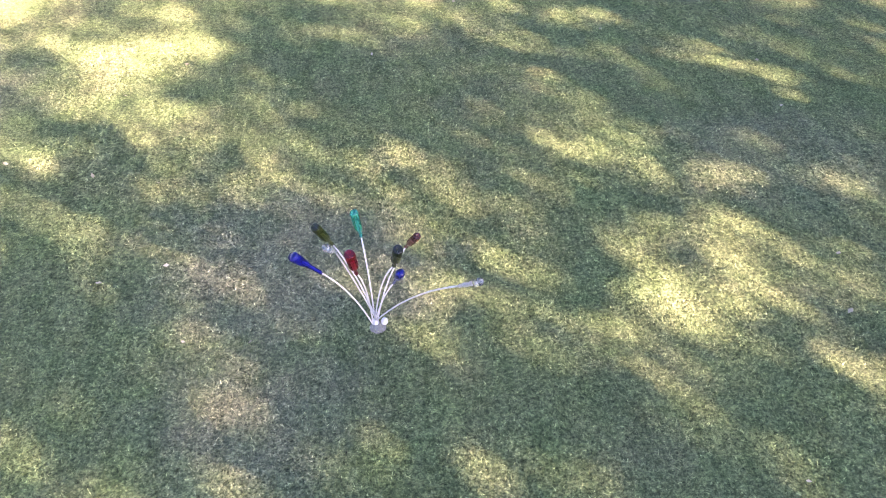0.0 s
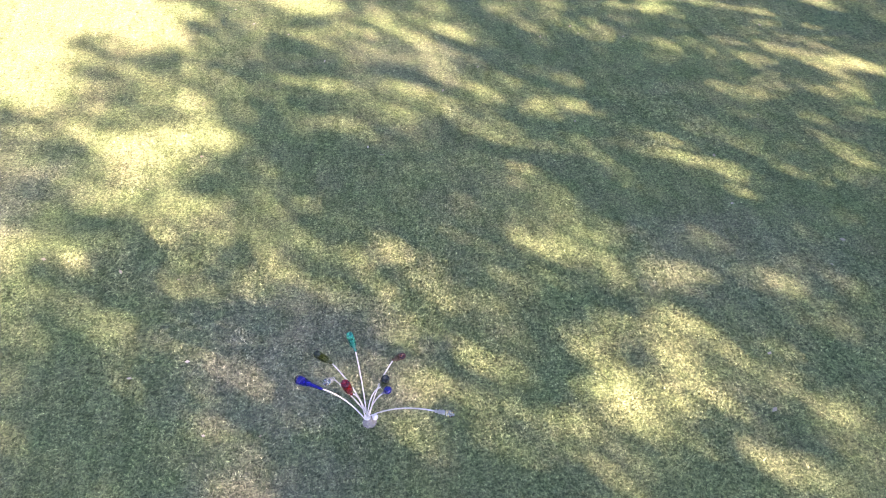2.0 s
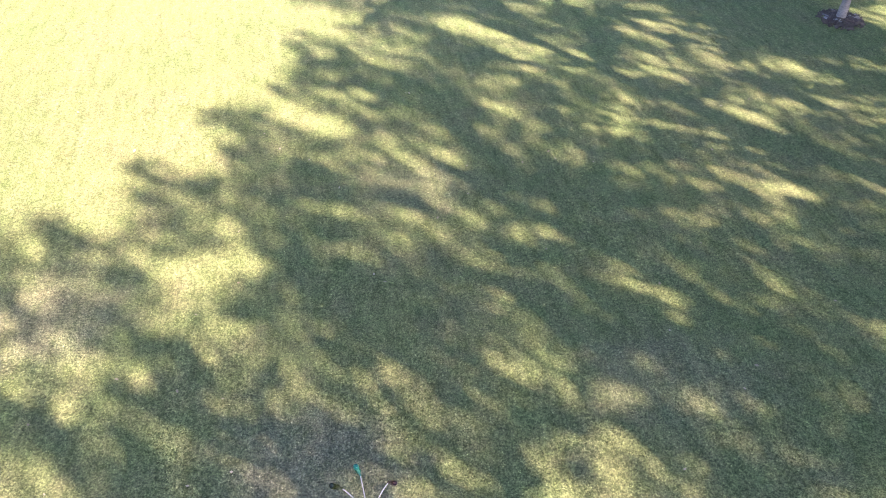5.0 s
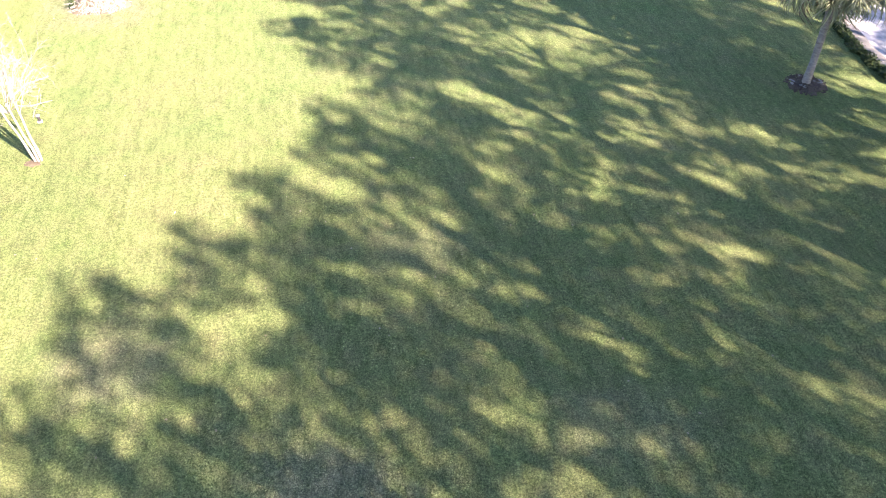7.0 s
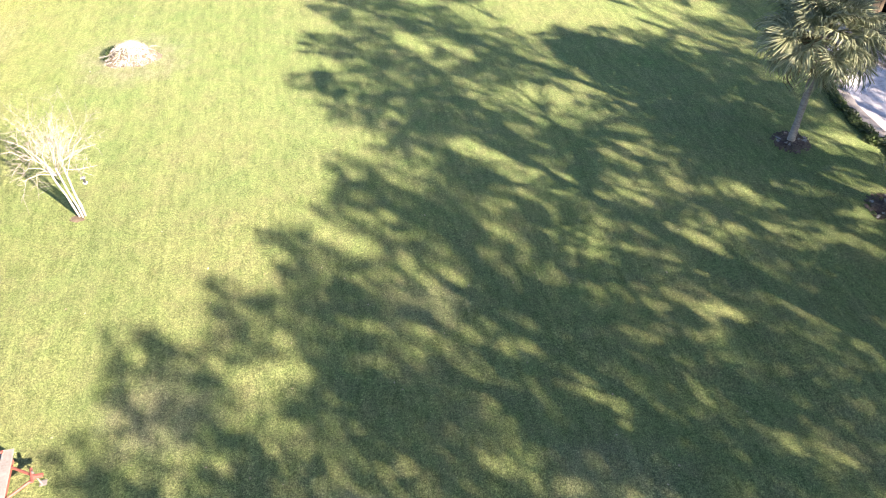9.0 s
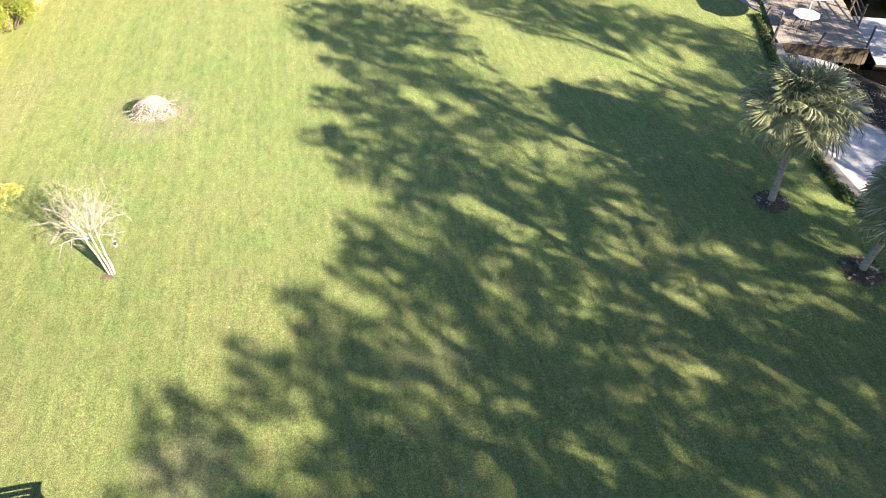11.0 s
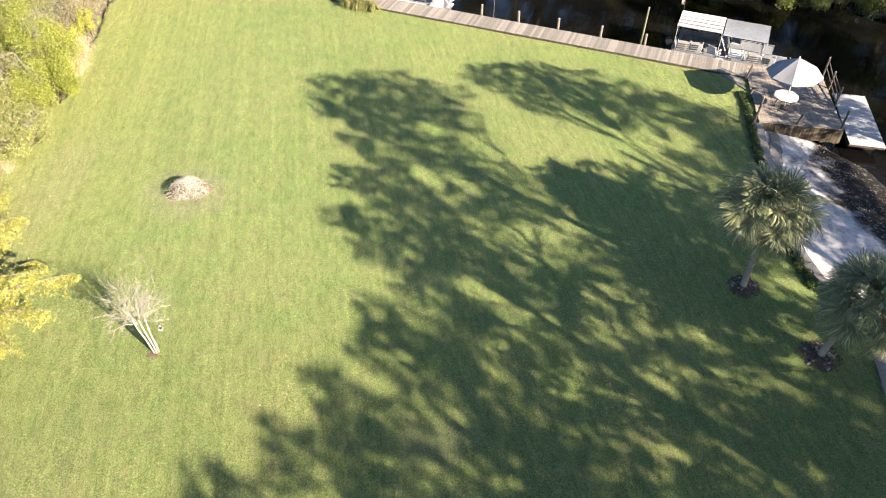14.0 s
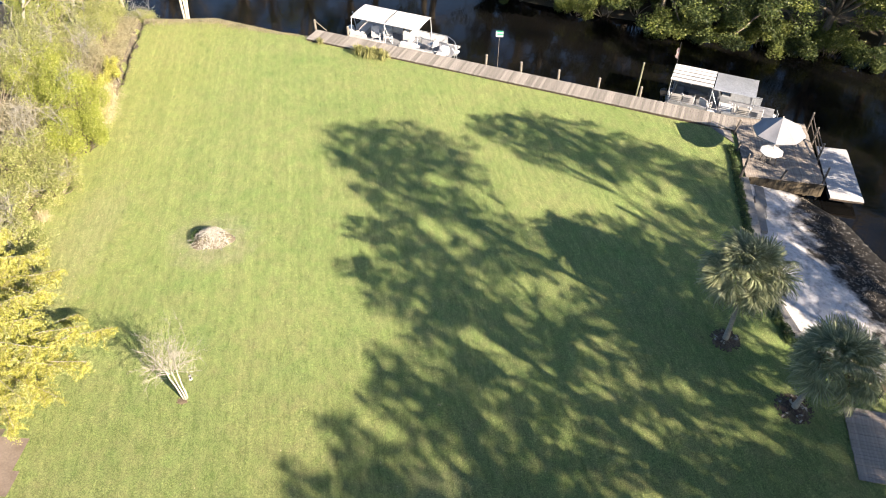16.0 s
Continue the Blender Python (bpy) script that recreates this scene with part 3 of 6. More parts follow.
EAST_GAPS = [
    (5.93, 10.85, 0.8, 0.11, 0.75), (7.3, 10.37, 0.71, 0.1, 0.75), (5.88, 8.81, 0.38, 0.1, 0.7), (6.7, 8.97, 0.43, 0.13, 0.8),
    (6.94, 7.08, 0.33, 0.14, 0.9), (5.75, 11.6, 0.34, 0.1, 0.6), (9.17, 9.78, 1.19, 0.12, 0.5), (7.34, 7.07, 0.72, 0.14, 0.7),
    (8.53, 6.69, 0.57, 0.13, 0.8), (6.52, 12.83, 1.05, 0.21, 0.8), (8.63, 14.75, 0.97, 0.14, 0.7), (5.2, 14.04, 0.63, 0.16, 0.6),
    (1.29, 13.06, 0.7, 0.12, 0.6), (13.22, 19.86, 0.8, 0.25, 0.9), (13.87, 18.98, 0.9, 0.22, 0.9), (15.87, 17.41, 0.7, 0.14, 0.8), (16.34, 22.48, 0.5, 0.15, 0.8),
]
NEAR_GAPS = [
    (2.15, 5.38, 0.95, 0.32, 1), (0.75, 5.75, 0.65, 0.2, 0.65), (1.1, 4.05, 0.68, 0.24, 0.72), (2.0, 3.98, 0.7, 0.22, 0.6),
    (3.01, 3.53, 0.4, 0.1, 0.7), (-0.33, 5.96, 0.5, 0.2, 0.4), (-4.3, 6.37, 0.56, 0.1, 0.7), (-2.57, 5.91, 0.31, 0.1, 0.5),
    (-1.89, 6.57, 0.39, 0.1, 0.5), (-1.34, 5.66, 0.42, 0.1, 0.45), (-0.8, 3.34, 0.4, 0.1, 0.3), (1.68, 6.34, 0.34, 0.1, 0.4),
    (2.39, 6.3, 0.48, 0.1, 0.4), (-0.15, 4.79, 0.6, 0.25, 0.4), (-3.79, 4.78, 0.39, 0.1, 0.5), (-2.8, 2.65, 0.33, 0.1, 0.5),
]
SUN_GAPS = np.array(SHORE_GAPS + MIDDLE_GAPS + PALM_GAPS + EDGE_GAPS + EAST_GAPS + NEAR_GAPS)


def openness(x, y):
    """How open the crowns are to the sun above a ground place, 0 to 1."""
    dx, dy = x - SUN_GAPS[:, 0], y - SUN_GAPS[:, 1]
    u, v = -0.773 * dx + 0.634 * dy, 0.634 * dx + 0.773 * dy
    r = np.sqrt((u / (SUN_GAPS[:, 2] + 0.1)) ** 2 + (v / (SUN_GAPS[:, 3] + GAP_WIDER)) ** 2)
    return 1 - float(np.prod(1 - SUN_GAPS[:, 4] * ease(-r, -1.25, -0.4)))


def streaks(x, y):
    """Uneven leafiness, drawn out along the sun's way: about -1 to 1."""
    u, v = -0.773 * x + 0.634 * y, 0.634 * x + 0.773 * y
    return 0.75 * noise.noise(Vector((u * 0.25, v * 1.2, 3.7))) + 0.85 * noise.noise(Vector((u * 0.5, v * 3.0, 9.1))) + 0.7 * noise.noise(Vector((u * 1.0, v * 5.5, 5.3)))


GAP_WIDER = 0.07


def shade_tree(height, masses, seed, label, thin=0.0, foot=0.0, aside=0.0):
    """A tall tree kept out of view to cast shade: masses are its leaf masses, given by where their shade lies on the
    lawn (x, y, half length, half width, closeness).
    """
    rng = np.random.default_rng(seed)
    cx = float(np.mean([m[0] for m in masses])) + SUN_H.x * height * SUN_RUN + 0.634 * aside
    cy = float(np.mean([m[1] for m in masses])) + SUN_H.y * height * SUN_RUN + 0.773 * aside
    tree = thing("tree", pose(cx, cy, 0), label, "tree", "tall trees beside the lawn")
    trunk, limbs, crown = Shape(), Shape(), Shape()
    fork = Vector((rng.uniform(-0.4, 0.4), rng.uniform(-0.4, 0.4), height * 0.55))
    top = Vector((rng.uniform(-1, 1), rng.uniform(-1, 1), height * 0.92))
    trunk.tube([(0, 0, foot - 0.3), (0.05, 0, 0.5), *bend((0.05, 0, 1.5), fork, rng, 3, 0.02), top], [0.42, 0.3, 0.26, 0.24, 0.2, 0.15, 0.10, 0.03], 10)
    leaves = []
    for mass in masses:
        close = mass[4]
        # crown stands up the sun's way from its shade, high enough to stay unseen
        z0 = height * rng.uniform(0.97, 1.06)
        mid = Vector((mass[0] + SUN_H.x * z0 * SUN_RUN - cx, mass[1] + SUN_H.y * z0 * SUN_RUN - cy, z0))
        path = bend(fork.lerp(top, rng.uniform(0, 0.8)), mid, rng, 5, 0.07)
        limbs.tube(path, taper(0.045, 0.015, 6), 6)
        for _ in range(int(math.pi * mass[2] * mass[3] * 32) + 3):
            ang, rad = rng.uniform(0, 2 * math.pi), rng.uniform(0, 1) ** 0.5
            lump = 1 + 0.16 * math.sin(3 * ang + seed) + 0.10 * math.sin(5 * ang + mass[0]) + 0.05 * math.sin(11 * ang + mass[1])
            u, v = mass[2] * rad * lump * math.cos(ang), mass[3] * rad * lump * math.sin(ang)
            gx, gy = mass[0] - 0.773 * u + 0.634 * v, mass[1] + 0.634 * u + 0.773 * v
            cover = float(ease(close + 0.53 - streaks(gx, gy), -0.55, 0.55)) * (1 - 0.86 * openness(gx, gy)) * (1 - thin)
            if rng.uniform() > cover:
                continue
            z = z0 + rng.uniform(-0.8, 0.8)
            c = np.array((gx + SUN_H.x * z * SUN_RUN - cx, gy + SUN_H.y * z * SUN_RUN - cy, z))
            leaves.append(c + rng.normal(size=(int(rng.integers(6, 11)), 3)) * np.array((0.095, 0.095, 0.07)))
            if rng.uniform() < 0.05:
                limbs.tube(bend(path[3], c, rng, 3, 0.08), taper(0.035, 0.012, 4), 4)
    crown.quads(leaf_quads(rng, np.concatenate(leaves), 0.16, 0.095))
    part("trunk", trunk, BARK, tree, smooth=True)
    part("limb", limbs, BARK, tree, smooth=True)
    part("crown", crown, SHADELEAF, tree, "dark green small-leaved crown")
    return tree


TALL = "tall dark green oak standing beside the open lawn"
# leaf masses: where the shade lies (x, y), half length, half width, closeness
shade_tree(14.2, [(-5.6, 27.7, 1.3, 0.8, 0.45), (-6.2, 29.4, 1.9, 1.7, 0.6), (-3.9, 29.9, 2.2, 1.8, 0.6), (-1.6, 29.2, 1.9, 1.5, 0.6), (-3.6, 27.6, 2, 1.4, 0.35), (-0.6, 27.3, 1.7, 1, 0.4), (-3.4, 24.4, 1.7, 1.1, 0.32), (-1.2, 24.8, 2, 1.3, 0.12), (0.8, 23.7, 1.8, 1.1, 0.3), (-4.2, 26, 1.4, 0.8, 0.15), (-6.8, 27.9, 1, 0.6, 0.5), (-4.9, 25.3, 1, 0.5, 0.15)], 21, TALL, 0.32)
shade_tree(13.0, [(1, 31.4, 1.5, 1.2, 0.4), (3, 31.6, 1.9, 1.6, 0.4), (5.2, 30.8, 2, 1.7, 0.35), (7.4, 29.9, 2, 1.5, 0.35), (9.6, 28.9, 2, 1.4, 0.3), (11.6, 27.8, 2, 1.5, 0.35), (12.3, 25.8, 1.8, 1.4, 0.45), (11.4, 24.6, 2, 1.2, 0.55), (9.3, 24.6, 1.6, 0.8, 0.4), (11.5, 26.8, 1.6, 1.2, 0.55), (3.2, 29.2, 1.8, 0.9, 0.05), (6.6, 28.4, 1.6, 0.8, 0.15)], 22, TALL, 0.25, aside=-2.5)
shade_tree(10.0, [(4, 23.2, 1.6, 1.2, 0.6), (6, 23, 2, 1.5, 0.3), (8.2, 22.4, 2.2, 1.7, 0.45), (10.4, 21.8, 2, 1.6, 0.5), (7, 20.6, 2.4, 1.6, 0.35), (9.4, 19.8, 2.2, 1.7, 0.45), (11.4, 19.4, 1.8, 1.4, 0.35), (8, 17.9, 2.2, 1.2, 0.3), (6.1, 18.8, 1.5, 0.9, 0.6), (7.3, 17.3, 1.6, 0.9, 0.6), (8.2, 16.2, 1.5, 0.7, 0.5)], 23, TALL, 0.1)
shade_tree(12.0, [(-4.6, 20, 1.4, 0.48, 0.6), (-4.5, 22.7, 1.3, 0.8, 0.55), (-3.3, 18.2, 1.3, 0.5, 0.5), (-2.5, 15.2, 1.3, 0.5, 0.45), (-2.3, 14.2, 1.2, 0.45, 0.4), (-3.6, 20, 1.6, 0.6, 0.5), (-1.6, 20.7, 2.2, 1.3, 0.45), (0.6, 21.6, 2, 1.3, 0.32), (-2.6, 22.4, 1.8, 0.9, 0.35), (-1.4, 18.6, 2, 1.2, 0.5), (0.8, 18.4, 2.4, 1.5, 0.44), (2.8, 17.2, 2.2, 1.4, 0.4), (2.6, 21.4, 1.6, 1, 0.3), (1.2, 14.6, 2, 0.9, 0.55), (0.6, 15.6, 1.2, 0.5, 0.45), (-0.8, 16.5, 1.7, 1, 0.5), (5, 18.4, 1.8, 1.2, 0.32)], 24, TALL, 0.2)
shade_tree(9.5, [(5.5, 15.6, 2.6, 1.7, 0.46), (8.5, 15.6, 2.6, 1.7, 0.67), (11.6, 14.8, 2.6, 1.8, 0.72), (10, 12.4, 2.6, 1.8, 1.12), (7.2, 12.4, 2.6, 1.7, 0.77), (4.2, 13.2, 2.6, 1.8, 0.71), (13.4, 12, 2.6, 2.2, 1.17), (11.5, 9.5, 2.8, 2.2, 1.12), (15.4, 13.2, 2.4, 1.8, 0.77), (16.6, 11.2, 2.4, 2, 1.02), (12.5, 16.2, 1.5, 0.8, 0.47), (13.4, 15, 1.4, 0.8, 0.62)], 25, TALL, 0.05)
shade_tree(13.0, [(-0.6, 14.2, 2, 1.1, 0.3), (-2.7, 13.5, 1.4, 0.5, 0.1), (-2.9, 11.4, 2.2, 1.1, 0.3), (0.4, 12.2, 2.6, 1.7, 0.35), (2.4, 11.2, 2.8, 1.9, 0.4), (-4.5, 10.1, 1.4, 0.7, 0.35), (-5.9, 8, 1.7, 1.1, 0.4), (-1.8, 9.2, 2.4, 1.4, 0.5), (-4.6, 9.2, 1.2, 0.5, 0.5), (-0.2, 10.3, 1.2, 0.5, 0.4), (-4.6, 6.7, 0.9, 0.45, 0.5), (-1.2, 7.6, 1.6, 0.9, 0.7), (-3.1, 3.1, 1.2, 0.7, 0.8)], 26, TALL, 0.15, aside=2.8)
shade_tree(10.5, [(3, 8.8, 2.8, 2.1, 0.48), (5.6, 9.6, 2.8, 2, 0.62), (8.2, 8, 2.8, 2.2, 0.97), (7.4, 4.8, 2.8, 2.1, 0.9), (10.2, 6.6, 2.6, 2, 1.2), (5, 6.4, 2.2, 1.2, 0.85), (2.8, 7.2, 1.8, 0.8, 0.55), (1.2, 5.55, 0.8, 0.45, 0.6), (9.2, 10, 2.4, 1.5, 1.1), (11.8, 11.6, 2.2, 1.6, 1.1), (2.9, 2.9, 1.2, 0.55, 0.9)], 27, TALL, 0.2)
shade_tree(11.0, [(-2.6, 4.6, 2.4, 1.6, 0.48), (-0.2, 4.2, 2.4, 1.8, 0.5), (-4.8, 4.4, 2, 1.3, 0.7), (-1.6, 2, 2.8, 1.8, 0.75), (1.6, 2, 2.8, 1.7, 0.93), (4.6, 2.2, 2.8, 1.9, 1.12), (-5, 1.8, 2.8, 1.7, 1), (-6.2, 5.8, 1.3, 1, 0.55), (3.4, 4.6, 1.6, 0.8, 0.73), (-4, 6.1, 1.2, 0.6, 0.8), (2.5, 3.7, 0.5, 0.5, 0.78), (1, 7.4, 2.8, 2, 0.75), (-1.4, 6.4, 2.6, 1.8, 0.65), (4.8, 5.6, 2.8, 1.9, 0.83), (4.4, 5.6, 1.0, 0.6, 0.5), (3.5, 5.2, 1.0, 0.35, 0.5), (2.9, 4.55, 0.9, 0.3, 0.5), (0.8, 4.9, 0.8, 0.28, 0.6), (-2.1, 6.7, 0.9, 0.35, 0.6), (0.75, 7.6, 0.9, 0.4, 0.5), (-3.6, 5.6, 1.3, 0.6, 0.5), (-3.2, 4.2, 1.3, 0.7, 0.3)], 28, TALL, 0.4)
shade_tree(9.5, [(14.2, 27.2, 1.3, 0.9, 0.7), (15.3, 26.6, 1.2, 0.8, 0.5), (17.3, 25.4, 1.6, 1, 0.3), (17.7, 23.2, 1.6, 1, 0.3), (14.8, 25.2, 1.6, 1.2, 0.9), (14.5, 23.2, 1.8, 1.2, 0.9), (15.6, 21.6, 1.8, 1.1, 0.8), (13.9, 24.6, 1.2, 0.7, 0.7), (15.2, 19.6, 2.2, 1.1, 0.3), (17, 20, 2, 1, 0.3), (17.6, 21.6, 1.6, 1, 0.3)], 29, TALL, 0.0)
# out-of-view tree added to shade and darken the right-hand water
shade_tree(15.0, [(12.5, 41, 2.6, 1.8, 0.5), (16.5, 40.2, 3, 2, 0.5), (20, 38.4, 3.2, 2.2, 0.5), (22.6, 35.4, 3, 2.4, 0.5), (24, 32, 3, 2.2, 0.5), (20.6, 34.4, 1.8, 1.2, 0.3), (22, 28, 2.4, 1.8, 0.4)], 33, TALL, 0.1)
# low caster outside the view, added for crisp dapples on the deck
shade_tree(5.2, [(14.6, 31.6, 1.6, 1, 0.1), (16, 30.4, 1.8, 1.2, 0.08), (15.4, 28.6, 1.8, 1, -0.02), (17.2, 28.8, 1.6, 1, 0), (18.6, 30.4, 1.5, 1.1, 0.02), (19.2, 28.6, 1.5, 1, 0)], 30, "low leafy tree out of view, added to dapple the deck and dock", 0.1, -1.7)


# ---------------------------------------------------------------- bottle tree
def bottle_shape(length, wide, kind):
    """Wine bottle with its neck at the foot, pushed down over a rod; height 0 is the mouth."""
    s = length / 0.30
    r = wide / 2
    if kind == "flared":
        prof = [(0.013, 0), (0.014, 0.02), (0.015, 0.10), (0.022, 0.16), (0.033, 0.22), (r * 0.98, 0.27), (r, 0.285), (r * 0.85, 0.30)]
    else:
        prof = [(0.0145, 0), (0.0145, 0.012), (0.012, 0.016), (0.0135, 0.062), (0.02, 0.08), (r * 0.93, 0.112), (r, 0.135), (r, 0.285), (r * 0.9, 0.298), (r * 0.55, 0.300), (r * 0.3, 0.288)]
    return Shape().lathe([(a, h * s) for a, h in prof], None, 16)


def bottle_tree(x, y):
    rng = np.random.default_rng(3)
    tree = thing("bottle_tree", pose(x, y, 0), "white steel rod bottle tree with nine coloured glass bottles", "garden sculpture")
    foot = Shape().lathe([(0.028, -0.05), (0.028, 0.03), (0.02, 0.045), (0.01, 0.05)], None, 12)
    part("foot_socket", foot, WHITE, tree, smooth=True)
    cap = Shape().lathe([(0.022, -0.02), (0.028, 0.015), (0.022, 0.035), (0.008, 0.042)], pose(0.07, 0.0, 0.01), 10)
    part("knob", cap, WHITE, tree, smooth=True)
    patch = Shape().lathe([(0.085, -0.02), (0.06, 0.002), (0.02, 0.005)], pose(0.02, -0.04, 0), 14)
    part("bare_soil", patch, FOOTSOIL, tree, "bare sandy soil round the foot", smooth=True)
    rods = BOTTLE_LIST
    for colour, kind, wide, neck, end, pull, glass in rods:
        n, e = Vector(neck) - Vector((x, y, 0)), Vector(end) - Vector((x, y, 0))
        axis = (e - n).normalized()
        inner = n + axis * 0.2
        start = Vector((rng.uniform(-0.025, 0.025), rng.uniform(-0.025, 0.025), 0.0))
        ctrl = Vector((n.x * pull, n.y * pull, n.z * 0.62))
        path = []
        for k in range(11):
            u = k / 10
            path.append(start * (1 - u) ** 2 + 2 * u * (1 - u) * ctrl + n * u * u)
        path.append(inner)
        rod = part("rod", Shape().tube(path, 0.0058, 7), WHITE, tree, smooth=True)
        turn = axis.to_track_quat("Z", "Y").to_matrix().to_4x4()
        turn.translation = n
        part("bottle", bottle_shape((e - n).length, wide, kind), glass, rod, colour, smooth=True, m=turn)
    return tree


BOTTLE_LIST = [
    ("cobalt blue glass bottle", "flared", 0.072, (-0.92, 3.74, 0.85), (-1.08, 3.67, 1.08), 0.45, COBALT),
    ("olive green wine bottle", "wine", 0.062, (-0.86, 3.95, 0.92), (-0.94, 3.84, 1.18), 0.35, OLIVEGLASS),
    ("ruby red glass bottle", "wine", 0.07, (-0.66, 3.59, 1.00), (-0.68, 3.50, 1.27), 0.35, REDGLASS),
    ("slender teal glass bottle", "wine", 0.06, (-0.69, 4.21, 0.75), (-0.72, 4.16, 1.03), 0.2, TEALGLASS),
    ("russet brown glass bottle", "wine", 0.058, (-0.36, 4.15, 0.70), (-0.27, 4.01, 0.94), 0.3, BROWNGLASS),
    ("dark green wine bottle", "wine", 0.068, (-0.42, 3.66, 1.00), (-0.38, 3.55, 1.26), 0.3, DARKGLASS),
    ("cobalt blue glass bottle", "flared", 0.064, (-0.44, 3.86, 0.62), (-0.38, 3.72, 0.87), 0.4, COBALT),
    ("clear glass bottle", "wine", 0.05, (-0.78, 3.59, 1.20), (-0.80, 3.40, 1.42), 0.55, CLEARGLASS),
    ("clear glass bottle", "wine", 0.052, (0.00, 3.34, 1.15), (0.11, 3.18, 1.36), 0.46, CLEARGLASS),
]
bottle_tree(-0.61, 4.01)


# ---------------------------------------------------------------- lawn things
def bulk_part(*args, **kw):
    """A part that nobody could count."""
    return tagged(part(*args, **kw), kind="stuff")


def bare_tree(x, y):
    """Small leafless tree: a sheaf of pale stems leaning together, then a wide fan of fine forked twigs and a few drooping side shoots."""
    rng = np.random.default_rng(8)
    tree = thing("bare_tree", pose(x, y, 0), "small leafless tree with bleached pale stems on the lawn", "tree")

    def sprig(shape, p, direction, length, radius, level):
        q = p + direction * length
        path = bend(p, q, rng, 3, 0.11)
        shape.tube(path, taper(radius, radius * 0.5, 4), 5 if level > 1 else 3)
        if level == 0:
            return
        for _ in range(5 if level == 2 else 9):
            o = path[int(rng.integers(1, 4))]
            d = (direction * 0.8 + Vector(rng.normal(0, 0.62, 3)) + Vector((0, 0, 0.1))).normalized()
            sprig(shape, o, d, length * rng.uniform(0.35, 0.65), max(0.0032, radius * 0.5), level - 1)

    for k in range(6):
        stem = Shape()
        a = 2.1 + k * 1.05
        foot = Vector((0.075 * math.cos(a), 0.075 * math.sin(a), -0.05))
        knee = Vector((0.2 * math.cos(a) - 0.2, 0.17 * math.sin(a) + 0.06, 1.4 + 0.3 * rng.uniform(-1, 1)))
        stem.tube(bend(foot, knee, rng, 4, 0.02), taper(0.032, 0.017, 5), 7)
        for i in range(3):
            b = a + rng.uniform(-1.2, 1.2)
            spread = rng.uniform(0.1, 0.85)
            d = Vector((spread * math.cos(b), spread * math.sin(b), 1.0)).normalized()
            sprig(stem, knee, d, rng.uniform(0.8, 1.35), 0.0115, 2)
        part("stem", stem, PALEBARK, tree, smooth=True)
    for end in ((-1.45, 0.1, 0.95), (-1.15, -0.35, 0.75), (-0.9, -0.1, 0.6), (0.95, 0.0, 1.7), (1.1, 0.05, 2.3), (-1.5, 0.3, 2.2)):
        low = Shape()
        mid = Vector((end[0] * 0.55 - 0.15, end[1], max(1.45, end[2] * 0.9)))
        path = [Vector((-0.22, 0.05, 1.3)), Vector((-0.25, 0.05, 1.35)).lerp(mid, 0.5) + Vector((0, 0, 0.08)), mid, Vector(end)]
        low.tube(path, [0.015, 0.012, 0.009, 0.004], 5)
        for _ in range(8):
            o = path[2].lerp(path[3], rng.uniform(0, 0.9))
            low.tube(bend(o, o + Vector(rng.normal(0, 0.2, 3)), rng, 2, 0.1), taper(0.006, 0.003, 3), 3)
        part("low_branch", low, PALEBARK, tree, smooth=True)
    return tree


bare_tree(-9.58, 13.13)
rs_soil = np.random.default_rng(14)
soil = Shape()
rim = [(0.30 * (1 + 0.28 * rs_soil.uniform(-1, 1)), a) for a in np.linspace(0, 2 * math.pi, 22, endpoint=False)]
soil.add([Vector((q * 1.15 * math.cos(a), q * 0.85 * math.sin(a), -0.012)) for q, a in rim] + [Vector((0, 0, 0.03))], [(i, (i + 1) % 22, 22) for i in range(22)])
solid("mulch_ring", soil, CHIPS, "thin patch of brown mulch round the bare tree", "mulch", smooth=True, m=pose(-9.68, 12.98, 0))
feeder = thing("bird_feeder", pose(-9.18, 13.2, 1.05), "small white and dark hanging bird feeder in the bare tree", "bird feeder")
part("tray", Shape().lathe([(0.02, 0), (0.06, 0.012), (0.065, 0.03), (0.02, 0.03)], None, 10), BOATWHITE, feeder, smooth=True)
part("tube", Shape().lathe([(0.032, 0.03), (0.034, 0.17), (0.025, 0.18)], None, 10), BLACKPART, feeder, smooth=True)
part("lid", Shape().lathe([(0.06, 0.18), (0.05, 0.2), (0.01, 0.22)], None, 10), GREYSEAT, feeder, smooth=True)
part("hanger", Shape().tube([(0, 0, 0.21), (-0.02, 0.0, 0.4), (-0.12, -0.03, 0.62)], 0.003, 4), BLACKPART, feeder)


